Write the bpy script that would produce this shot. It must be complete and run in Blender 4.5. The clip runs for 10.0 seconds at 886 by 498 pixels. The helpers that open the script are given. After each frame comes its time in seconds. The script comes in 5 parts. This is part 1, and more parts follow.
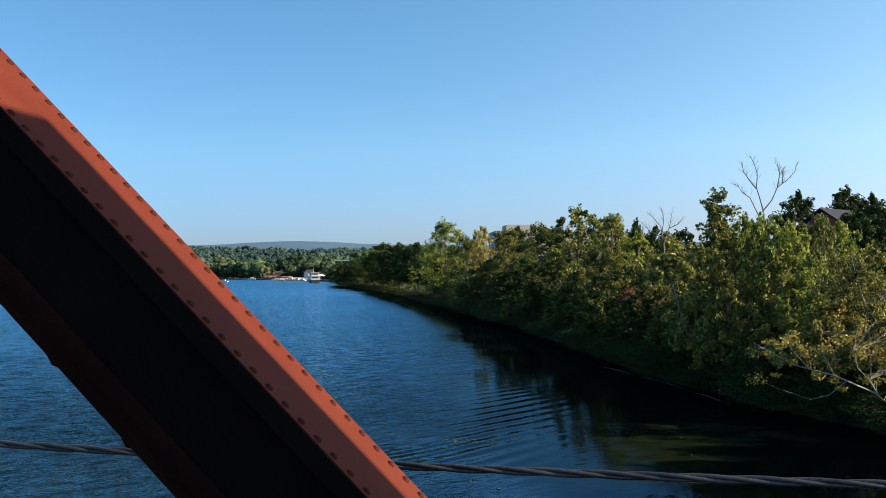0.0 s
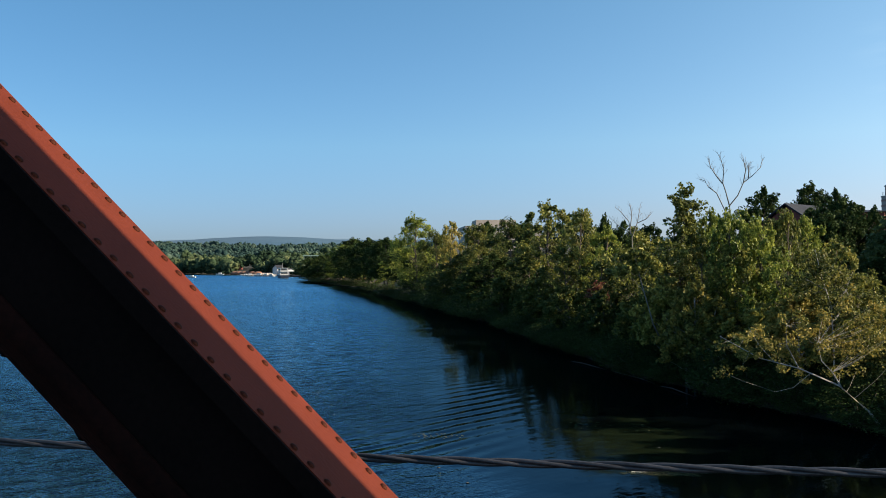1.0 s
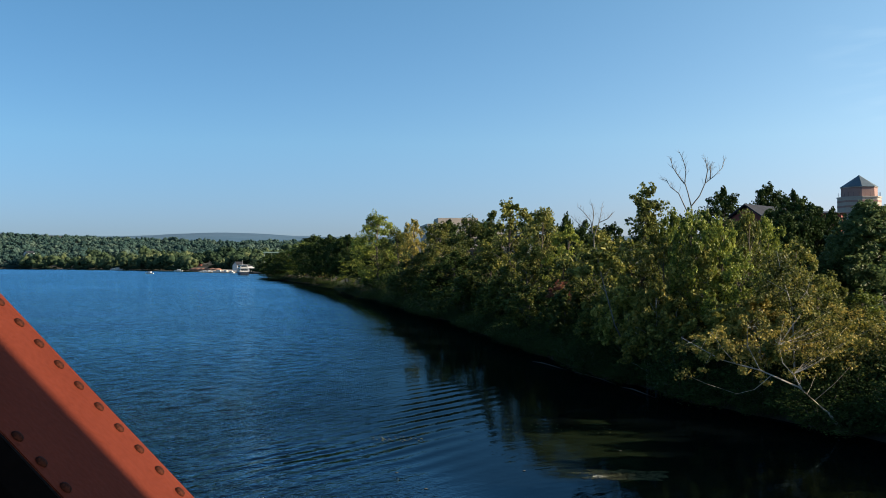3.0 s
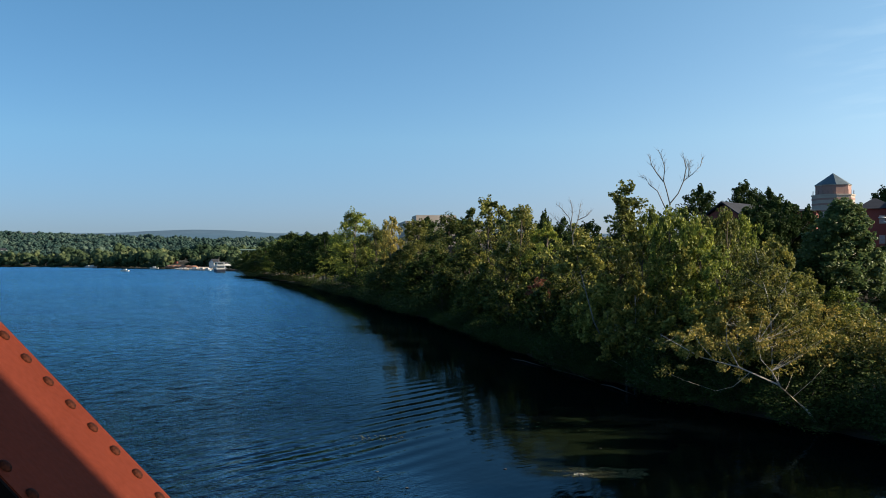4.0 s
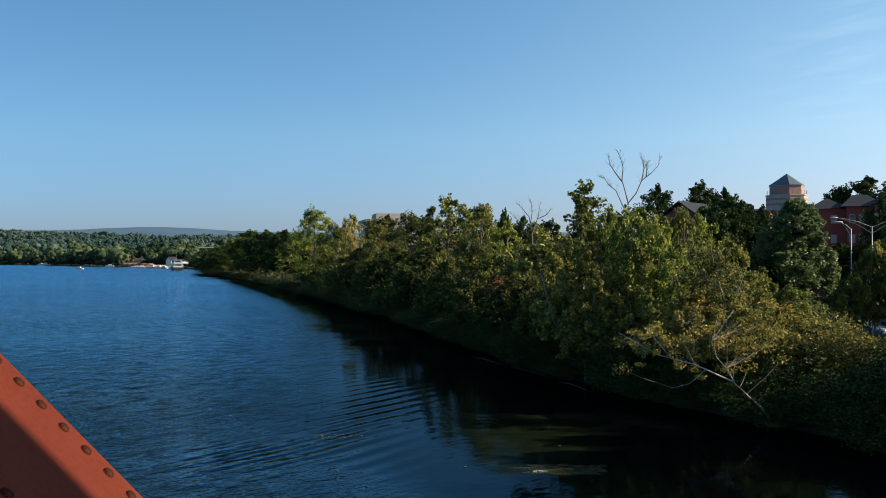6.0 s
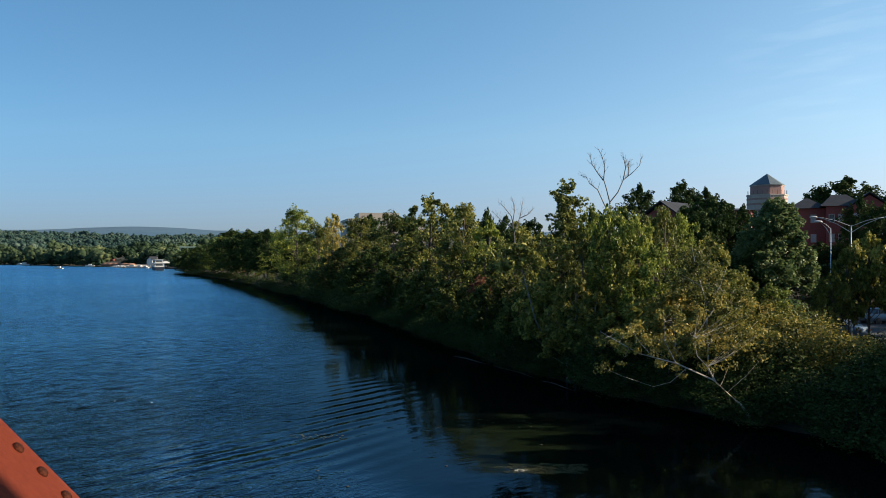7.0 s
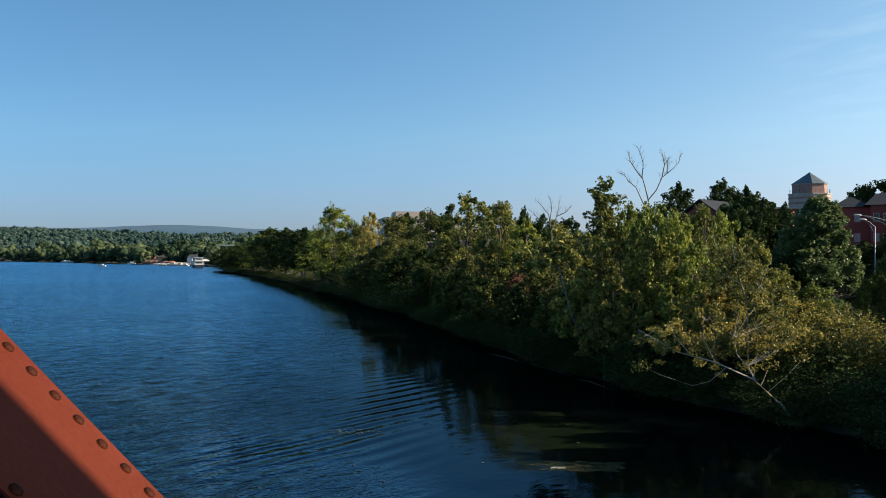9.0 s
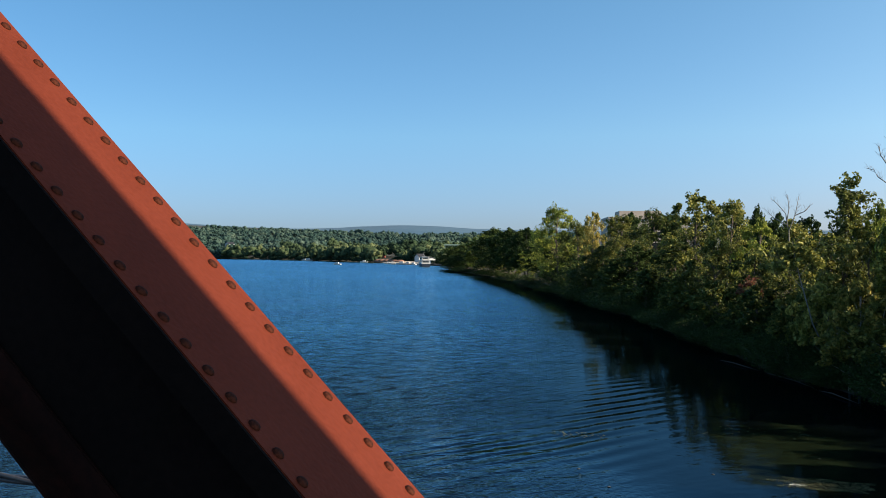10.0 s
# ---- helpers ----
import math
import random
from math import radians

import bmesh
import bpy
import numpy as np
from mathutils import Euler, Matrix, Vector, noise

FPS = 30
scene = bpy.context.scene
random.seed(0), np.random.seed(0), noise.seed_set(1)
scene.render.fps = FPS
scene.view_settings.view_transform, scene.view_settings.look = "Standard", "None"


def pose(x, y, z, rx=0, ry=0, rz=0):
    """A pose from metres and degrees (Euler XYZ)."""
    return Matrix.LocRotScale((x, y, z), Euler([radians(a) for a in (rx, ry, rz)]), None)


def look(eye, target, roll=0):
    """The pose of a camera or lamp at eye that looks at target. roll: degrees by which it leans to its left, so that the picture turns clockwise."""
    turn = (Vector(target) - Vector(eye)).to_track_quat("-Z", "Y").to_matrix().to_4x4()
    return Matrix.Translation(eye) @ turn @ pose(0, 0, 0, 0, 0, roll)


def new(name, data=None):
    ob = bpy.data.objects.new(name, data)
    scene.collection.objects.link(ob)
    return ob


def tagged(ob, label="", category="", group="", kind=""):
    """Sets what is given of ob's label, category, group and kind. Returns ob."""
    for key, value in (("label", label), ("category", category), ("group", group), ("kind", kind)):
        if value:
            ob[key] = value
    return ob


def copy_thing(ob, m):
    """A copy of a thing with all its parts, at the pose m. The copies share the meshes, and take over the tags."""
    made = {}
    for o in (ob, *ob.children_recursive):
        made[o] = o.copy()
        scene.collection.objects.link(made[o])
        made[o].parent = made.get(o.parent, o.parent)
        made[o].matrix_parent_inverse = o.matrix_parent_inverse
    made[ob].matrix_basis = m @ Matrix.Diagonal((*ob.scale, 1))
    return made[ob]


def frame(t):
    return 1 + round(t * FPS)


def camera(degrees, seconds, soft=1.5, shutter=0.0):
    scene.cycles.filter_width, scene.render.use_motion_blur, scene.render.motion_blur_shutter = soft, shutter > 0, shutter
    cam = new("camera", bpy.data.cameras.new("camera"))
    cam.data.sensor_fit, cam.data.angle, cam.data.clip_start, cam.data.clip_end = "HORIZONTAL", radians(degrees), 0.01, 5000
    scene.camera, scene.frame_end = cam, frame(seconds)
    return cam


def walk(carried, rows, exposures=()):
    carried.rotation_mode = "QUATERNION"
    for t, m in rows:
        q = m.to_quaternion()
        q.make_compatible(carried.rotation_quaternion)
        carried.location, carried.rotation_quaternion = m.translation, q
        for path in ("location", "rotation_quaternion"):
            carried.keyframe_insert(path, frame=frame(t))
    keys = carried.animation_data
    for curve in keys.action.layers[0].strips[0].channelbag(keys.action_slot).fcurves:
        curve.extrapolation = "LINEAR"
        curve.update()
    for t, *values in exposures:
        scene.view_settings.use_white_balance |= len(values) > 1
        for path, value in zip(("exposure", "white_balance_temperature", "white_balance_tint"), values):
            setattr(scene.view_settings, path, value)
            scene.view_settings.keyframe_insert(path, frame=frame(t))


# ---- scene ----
cam = camera(52.85, 10.0, soft=0.9)
PATH = [
    (0.0, pose(0.000, 0.004, 8.500, 91.214, 0.456, 10.737)),
    (0.5, pose(0.019, 0.034, 8.496, 91.084, 0.478, 9.553)),
    (1.0, pose(0.013, 0.065, 8.471, 90.889, 0.526, 8.793)),
    (1.5, pose(0.006, 0.359, 8.505, 91.035, 0.317, 8.136)),
    (2.0, pose(0.028, 0.432, 8.536, 90.695, 0.371, 7.367)),
    (2.5, pose(0.021, 0.733, 8.541, 90.775, 0.241, 6.926)),
    (4.0, pose(-0.172, 1.183, 8.577, 90.539, 0.190, 4.918)),
    (4.5, pose(-0.227, 1.132, 8.540, 90.495, 0.131, 4.308)),
    (5.0, pose(-0.296, 1.112, 8.591, 90.460, 0.076, 3.611)),
    (5.5, pose(-0.249, 1.092, 8.596, 90.431, 0.052, 2.956)),
    (7.0, pose(-0.126, 1.241, 8.552, 90.399, 0.089, 1.256)),
    (7.5, pose(-0.183, 1.320, 8.544, 90.264, 0.016, 0.732)),
    (8.0, pose(-0.248, 1.416, 8.596, 90.325, 0.023, 0.196)),
    (8.5, pose(-0.238, 1.392, 8.534, 90.319, 0.026, -0.318)),
    (8.8, pose(-0.215, 1.370, 8.514, 90.320, -0.002, -0.520)),
    (8.9, pose(-0.178, 1.335, 8.481, 90.326, -0.040, -0.500)),
    (9.0, pose(-0.125, 1.274, 8.433, 90.341, -0.115, 3.610)),
    (9.1, pose(-0.118, 1.262, 8.428, 90.343, -0.145, 7.560)),
    (9.2, pose(-0.115, 1.251, 8.421, 90.345, -0.175, 8.220)),
    (9.3, pose(-0.113, 1.240, 8.416, 90.347, -0.205, 8.590)),
    (9.4, pose(-0.112, 1.228, 8.413, 90.350, -0.235, 8.970)),
    (9.5, pose(-0.113, 1.215, 8.412, 90.351, -0.264, 12.200)),
    (9.6, pose(-0.138, 1.212, 8.430, 90.338, -0.282, 15.050)),
    (9.7, pose(-0.166, 1.208, 8.457, 90.320, -0.298, 17.050)),
    (9.8, pose(-0.192, 1.205, 8.484, 90.302, -0.312, 17.370)),
    (9.9, pose(-0.215, 1.201, 8.508, 90.283, -0.324, 17.520)),
    (10.0, pose(-0.238, 1.197, 8.531, 90.265, -0.336, 17.800)),
]
SUN_AZ, SUN_EL = 86.0, 24.0          # degrees from +y towards +x, and above the horizon
walk(cam, PATH, exposures=[(0.0, 1.42, 6150, 10), (0.4, 1.18, 6150, 10), (1.0, 1.19, 6150, 10), (1.5, 1.2, 6150, 10), (2.5, 1.17, 6150, 10), (4.0, 1.08, 6150, 10), (9.0, 1.1, 6150, 10), (9.6, 1.18, 6150, 10), (10.0, 1.27, 6150, 10)])

# ---------------------------------------------------------------- light
world = bpy.data.worlds.new("sky")
scene.world = world
world.use_nodes = True
wn = world.node_tree
sky = wn.nodes.new("ShaderNodeTexSky")
sky.sky_type = "NISHITA"
sky.sun_disc = False
sky.sun_elevation = radians(SUN_EL)
sky.sun_rotation = radians(SUN_AZ)
sky.air_density, sky.dust_density, sky.ozone_density = 1.0, 0.45, 4.2
tint = wn.nodes.new("ShaderNodeMix")
tint.data_type, tint.blend_type = "RGBA", "MULTIPLY"
tint.inputs[0].default_value = 1.0
# the air is hazier, and so duller, towards the horizon
up_ = wn.nodes.new("ShaderNodeTexCoord")
sep = wn.nodes.new("ShaderNodeSeparateXYZ")
wn.links.new(up_.outputs["Generated"], sep.inputs[0])
wn.links.new(sky.outputs[0], tint.inputs[6])
# haze scatters more and whiter light on the side of the sun
east = wn.nodes.new("ShaderNodeMapRange")
east.inputs["From Min"].default_value, east.inputs["From Max"].default_value = -1.0, 1.0
wn.links.new(sep.outputs["X"], east.inputs["Value"])
side = wn.nodes.new("ShaderNodeMix")
side.data_type, side.blend_type = "RGBA", "MULTIPLY"
side.inputs[0].default_value = 1.0
wn.links.new(tint.outputs[2], side.inputs[6])
# a few thin wisps of high cloud over the town
wisp_at = Vector((0.363, 0.906, 0.219)).normalized()
along = Vector((0.923, -0.378, 0.07)).normalized()
across = wisp_at.cross(along).normalized()
lie = wn.nodes.new("ShaderNodeCombineXYZ")
for k, (direction, stretch) in enumerate(((along, 9.0), (across, 60.0))):
    dot = wn.nodes.new("ShaderNodeVectorMath")
    dot.operation = "DOT_PRODUCT"
    dot.inputs[1].default_value = direction * stretch
    wn.links.new(up_.outputs["Generated"], dot.inputs[0])
    wn.links.new(dot.outputs["Value"], lie.inputs[k])
fleece = wn.nodes.new("ShaderNodeTexNoise")
fleece.inputs["Scale"].default_value, fleece.inputs["Detail"].default_value = 1.0, 5.0
wn.links.new(lie.outputs[0], fleece.inputs["Vector"])
toward = wn.nodes.new("ShaderNodeVectorMath")
toward.operation = "DOT_PRODUCT"
toward.inputs[1].default_value = wisp_at
wn.links.new(up_.outputs["Generated"], toward.inputs[0])
veil = None
for socket, low_, high_ in ((fleece.outputs[0], 0.46, 0.76), (toward.outputs["Value"], 0.9945, 0.9998)):
    near_ = wn.nodes.new("ShaderNodeMapRange")
    near_.inputs["From Min"].default_value, near_.inputs["From Max"].default_value = low_, high_
    wn.links.new(socket, near_.inputs["Value"])
    if veil:
        both_ = wn.nodes.new("ShaderNodeMath")
        both_.operation = "MULTIPLY"
        wn.links.new(veil, both_.inputs[0])
        wn.links.new(near_.outputs[0], both_.inputs[1])
        veil = both_.outputs[0]
    else:
        veil = near_.outputs[0]
white = wn.nodes.new("ShaderNodeVectorMath")
white.operation = "SCALE"
white.inputs[0].default_value = (0.26, 0.13, 0.05)
wn.links.new(veil, white.inputs["Scale"])
cloud = wn.nodes.new("ShaderNodeVectorMath")
cloud.operation = "MULTIPLY_ADD"
for k, socket in enumerate((side.outputs[2], white.outputs[0], side.outputs[2])):
    wn.links.new(socket, cloud.inputs[k])
wn.links.new(cloud.outputs[0], wn.nodes["Background"].inputs[0])
wn.nodes["Background"].inputs[1].default_value = 0.124

SUN_DIR = Vector((math.sin(radians(SUN_AZ)) * math.cos(radians(SUN_EL)),
                  math.cos(radians(SUN_AZ)) * math.cos(radians(SUN_EL)), math.sin(radians(SUN_EL))))
sun = new("sun", bpy.data.lights.new("sun", "SUN"))
sun.data.energy, sun.data.angle, sun.data.color = 5.0, radians(0.53), (1.0, 0.81, 0.57)
sun.matrix_world = look(SUN_DIR * 60, (0, 0, 0))


# ---------------------------------------------------------------- materials
def material(name, rough=0.8, metal=0.0):
    m = bpy.data.materials.new(name)
    m.use_nodes = True
    b = m.node_tree.nodes["Principled BSDF"]
    b.inputs["Roughness"].default_value = rough
    b.inputs["Metallic"].default_value = metal
    return m, m.node_tree, b


def node(nt, kind, **sets):
    n = nt.nodes.new(kind)
    for k, v in sets.items():
        n.inputs[k.replace("_", " ")].default_value = v
    return n


def ramp(nt, fac, stops):
    r = nt.nodes.new("ShaderNodeValToRGB")
    e = r.color_ramp.elements
    while len(e) < len(stops):
        e.new(0.5)
    for el, (at, col) in zip(e, stops):
        el.position, el.color = at, (*col, 1)
    nt.links.new(fac, r.inputs[0])
    return r.outputs[0]


wn.links.new(ramp(wn, sep.outputs["Z"], [(0.0, (0.55, 0.60, 0.86)), (0.05, (0.69, 0.73, 0.92)), (0.13, (0.86, 0.95, 0.97)), (0.30, (0.86, 1.03, 0.97))]), tint.inputs[7])
glare = ramp(wn, east.outputs[0], [(0.0, (0.385, 0.440, 0.470)), (0.28, (0.440, 0.500, 0.532)), (0.52, (0.610, 0.610, 0.600)), (0.74, (0.91, 0.715, 0.605)), (1.0, (1.0, 0.82, 0.69))])
glare.node.color_ramp.interpolation = "B_SPLINE"
wn.links.new(glare, side.inputs[7])


def mottled(name, dark, light, scale=1.5, fine=30.0, rough=0.8, bump=0.15, metal=0.0):
    """A surface whose colour varies at a coarse and a fine scale, with fine relief."""
    m, nt, b = material(name, rough, metal)
    tc = nt.nodes.new("ShaderNodeTexCoord")
    n1 = node(nt, "ShaderNodeTexNoise", Scale=scale, Detail=5.0)
    n2 = node(nt, "ShaderNodeTexNoise", Scale=fine, Detail=4.0)
    for n in (n1, n2):
        nt.links.new(tc.outputs["Object"], n.inputs["Vector"])
    mix = nt.nodes.new("ShaderNodeMath")
    mix.operation = "MULTIPLY_ADD"
    mix.inputs[1].default_value = 0.45
    nt.links.new(n2.outputs[0], mix.inputs[0])
    half = nt.nodes.new("ShaderNodeMath")
    half.operation = "MULTIPLY"
    half.inputs[1].default_value = 0.55
    nt.links.new(n1.outputs[0], half.inputs[0])
    nt.links.new(half.outputs[0], mix.inputs[2])
    nt.links.new(ramp(nt, mix.outputs[0], [(0.35, dark), (0.65, light)]), b.inputs["Base Color"])
    if bump:
        bp = node(nt, "ShaderNodeBump", Strength=bump, Distance=0.02)
        nt.links.new(n2.outputs[0], bp.inputs["Height"])
        nt.links.new(bp.outputs[0], b.inputs["Normal"])
    return m


def leaf_material(name, cols, through_it=0.38, gloss=0.2):
    """Leaves: each one has a shade of its own, each plant a tint, and some light comes through."""
    m, nt, b = material(name, 0.5)
    b.inputs["Specular IOR Level"].default_value = gloss
    geo = nt.nodes.new("ShaderNodeNewGeometry")
    info = nt.nodes.new("ShaderNodeObjectInfo")
    add = nt.nodes.new("ShaderNodeMath")
    add.operation = "MULTIPLY_ADD"
    add.inputs[1].default_value = 0.42
    nt.links.new(info.outputs["Random"], add.inputs[0])
    sc = nt.nodes.new("ShaderNodeMath")
    sc.operation = "MULTIPLY"
    sc.inputs[1].default_value = 0.6
    nt.links.new(geo.outputs["Random Per Island"], sc.inputs[0])
    nt.links.new(sc.outputs[0], add.inputs[2])
    tc = nt.nodes.new("ShaderNodeTexCoord")
    spot = node(nt, "ShaderNodeTexNoise", Scale=0.55, Detail=2.0)
    nt.links.new(tc.outputs["Object"], spot.inputs["Vector"])
    lump = nt.nodes.new("ShaderNodeMath")
    lump.operation = "MULTIPLY_ADD"
    lump.inputs[1].default_value, lump.inputs[2].default_value = 1.1, -0.55
    nt.links.new(spot.outputs[0], lump.inputs[0])
    both = nt.nodes.new("ShaderNodeMath")
    nt.links.new(add.outputs[0], both.inputs[0])
    nt.links.new(lump.outputs[0], both.inputs[1])
    col = ramp(nt, both.outputs[0], [(0.08, cols[0]), (0.5, cols[1]), (0.92, cols[2])])
    nt.links.new(col, b.inputs["Base Color"])
    tr = nt.nodes.new("ShaderNodeBsdfTranslucent")
    nt.links.new(col, tr.inputs[0])
    mx = nt.nodes.new("ShaderNodeMixShader")
    mx.inputs[0].default_value = through_it
    nt.links.new(b.outputs[0], mx.inputs[1])
    nt.links.new(tr.outputs[0], mx.inputs[2])
    nt.links.new(mx.outputs[0], nt.nodes["Material Output"].inputs[0])
    return m


def water_material():
    """Rippled by the wind in mid-river ("wind" on the mesh), nearly smooth in the lee of the bank; "chop" is the finest ripple."""
    m, nt, b = material("river_water", 0.05)
    tc = nt.nodes.new("ShaderNodeTexCoord")
    wind = nt.nodes.new("ShaderNodeAttribute")
    wind.attribute_name = "wind"
    mp = nt.nodes.new("ShaderNodeMapping")
    mp.vector_type = "TEXTURE"
    mp.inputs["Scale"].default_value = (1.8, 1.0, 1.0)
    mp.inputs["Rotation"].default_value = (0, 0, radians(50))
    nt.links.new(tc.outputs["Object"], mp.inputs[0])
    last = None
    for s, d, dist, floor in ((0.2, 3.0, 1.5, 0.008), (0.6, 2.0, 0.8, 0.012), (2.3, 4.0, 0.75, 0.014), (5.5, 2.0, 0.28, 0.010)):
        n = node(nt, "ShaderNodeTexNoise", Scale=s, Detail=d)
        nt.links.new(mp.outputs[0], n.inputs["Vector"])
        k = nt.nodes.new("ShaderNodeMath")
        k.operation = "MULTIPLY_ADD"
        k.inputs[1].default_value, k.inputs[2].default_value = 0.9, floor
        nt.links.new(wind.outputs["Fac"], k.inputs[0])
        bp = node(nt, "ShaderNodeBump", Distance=dist)
        nt.links.new(k.outputs[0], bp.inputs["Strength"])
        nt.links.new(n.outputs[0], bp.inputs["Height"])
        if last:
            nt.links.new(last.outputs[0], bp.inputs["Normal"])
        last = bp
    # a boat's old wake: a few long low crests at the edge of the smooth water
    mw = nt.nodes.new("ShaderNodeMapping")
    mw.inputs["Rotation"].default_value = (0, 0, radians(34))
    nt.links.new(tc.outputs["Object"], mw.inputs[0])
    wv_ = node(nt, "ShaderNodeTexWave", Scale=0.24, Distortion=2.6, Detail=1.5)
    wv_.inputs["Detail Scale"].default_value = 0.6
    nt.links.new(mw.outputs[0], wv_.inputs["Vector"])
    swell = nt.nodes.new("ShaderNodeAttribute")
    swell.attribute_name = "swell"
    bp = node(nt, "ShaderNodeBump", Distance=0.11)
    nt.links.new(swell.outputs["Fac"], bp.inputs["Strength"])
    nt.links.new(wv_.outputs["Fac"], bp.inputs["Height"])
    nt.links.new(last.outputs[0], bp.inputs["Normal"])
    last = bp
    # normals tilt to -y, towards the camera, to fit its view of reflections
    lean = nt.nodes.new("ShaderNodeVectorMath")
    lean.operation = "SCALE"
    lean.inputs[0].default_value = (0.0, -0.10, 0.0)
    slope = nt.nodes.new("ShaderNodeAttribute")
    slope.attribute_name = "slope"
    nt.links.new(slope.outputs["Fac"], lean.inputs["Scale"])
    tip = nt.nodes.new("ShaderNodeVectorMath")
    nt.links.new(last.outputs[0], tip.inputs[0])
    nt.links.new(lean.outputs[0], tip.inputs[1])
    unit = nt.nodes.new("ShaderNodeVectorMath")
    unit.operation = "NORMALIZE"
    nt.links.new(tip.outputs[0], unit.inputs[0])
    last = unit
    chop = nt.nodes.new("ShaderNodeAttribute")
    chop.attribute_name = "chop"
    deep = node(nt, "ShaderNodeBsdfDiffuse", Color=(0.0010, 0.0019, 0.0024, 1))
    gloss = node(nt, "ShaderNodeBsdfGlossy", Color=(0.44, 0.77, 1.0, 1))
    nt.links.new(chop.outputs["Fac"], gloss.inputs["Roughness"])
    fr = node(nt, "ShaderNodeFresnel", IOR=1.33)
    part_ = nt.nodes.new("ShaderNodeMath")
    part_.operation = "MULTIPLY"
    part_.use_clamp = True
    sheen = nt.nodes.new("ShaderNodeAttribute")
    sheen.attribute_name = "sheen"
    # noise varies the reflection strength in patches, painted in place of fine ripples
    fleck = node(nt, "ShaderNodeTexNoise", Scale=1.05, Detail=4.0, Roughness=0.6)
    nt.links.new(mp.outputs[0], fleck.inputs["Vector"])
    spread = nt.nodes.new("ShaderNodeMapRange")
    for key, value in (("From Min", 0.32), ("From Max", 0.68), ("To Min", -0.75), ("To Max", 0.75)):
        spread.inputs[key].default_value = value
    nt.links.new(fleck.outputs[0], spread.inputs["Value"])
    blown_ = nt.nodes.new("ShaderNodeAttribute")
    blown_.attribute_name = "blown"
    patch = nt.nodes.new("ShaderNodeMath")
    patch.operation = "MULTIPLY_ADD"
    patch.inputs[2].default_value = 1.0
    nt.links.new(spread.outputs[0], patch.inputs[0])
    nt.links.new(blown_.outputs["Fac"], patch.inputs[1])
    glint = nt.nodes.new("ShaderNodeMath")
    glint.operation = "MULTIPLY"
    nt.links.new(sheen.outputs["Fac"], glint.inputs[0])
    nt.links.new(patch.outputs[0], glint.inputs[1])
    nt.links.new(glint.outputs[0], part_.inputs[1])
    for n in (gloss, fr):
        nt.links.new(last.outputs[0], n.inputs["Normal"])
    nt.links.new(fr.outputs[0], part_.inputs[0])
    mx = nt.nodes.new("ShaderNodeMixShader")
    nt.links.new(part_.outputs[0], mx.inputs[0])
    nt.links.new(deep.outputs[0], mx.inputs[1])
    nt.links.new(gloss.outputs[0], mx.inputs[2])
    nt.links.new(mx.outputs[0], nt.nodes["Material Output"].inputs[0])
    nt.nodes.remove(b)
    return m


GREEN = leaf_material("green_leaves", [(0.036, 0.058, 0.012), (0.150, 0.190, 0.030), (0.340, 0.360, 0.062)], 0.36)
COOL = leaf_material("cool_green_leaves", [(0.042, 0.078, 0.03), (0.078, 0.124, 0.044), (0.148, 0.185, 0.068)])
OLIVE = leaf_material("olive_leaves", [(0.036, 0.050, 0.012), (0.146, 0.162, 0.032), (0.390, 0.345, 0.078)], 0.30)
YELLOW = leaf_material("turning_leaves", [(0.044, 0.056, 0.013), (0.160, 0.164, 0.034), (0.420, 0.315, 0.070)], 0.30)
# shade is put into these leaf colours; DARK is dark foliage as well
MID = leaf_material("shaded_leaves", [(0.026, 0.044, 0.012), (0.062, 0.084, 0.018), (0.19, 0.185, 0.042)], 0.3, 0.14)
DARK = leaf_material("dark_shaded_leaves", [(0.018, 0.034, 0.010), (0.036, 0.058, 0.017), (0.062, 0.088, 0.026)], 0.15, 0.03)
RED_LEAVES = leaf_material("red_leaves", [(0.09, 0.035, 0.02), (0.16, 0.06, 0.035), (0.22, 0.11, 0.06)])
# distance haze is put into the leaf colour, most strongly in HAZY
HAZY = leaf_material("haze_blue_leaves", [(0.034, 0.066, 0.062), (0.054, 0.094, 0.080), (0.096, 0.140, 0.112)], 0.3, 0.0)
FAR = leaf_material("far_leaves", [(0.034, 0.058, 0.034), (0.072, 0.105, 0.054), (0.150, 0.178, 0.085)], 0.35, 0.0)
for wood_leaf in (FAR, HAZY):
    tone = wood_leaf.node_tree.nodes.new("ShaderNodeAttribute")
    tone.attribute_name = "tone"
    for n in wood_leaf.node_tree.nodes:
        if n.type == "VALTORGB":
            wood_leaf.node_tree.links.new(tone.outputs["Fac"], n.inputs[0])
PINK = mottled("pink_brick", (0.24, 0.145, 0.125), (0.30, 0.185, 0.16), 0.6, 12.0, 0.85, 0.1)
# near-black copy of the post's paint: the shade is put into the colour
SHADE_BLACK = mottled("shade_black_paint", (0.002, 0.0017, 0.0017), (0.006, 0.004, 0.0035), 2.0, 40.0, 0.8, 0.15)
SHADE_BLACK.node_tree.nodes["Principled BSDF"].inputs["Specular IOR Level"].default_value = 0.05


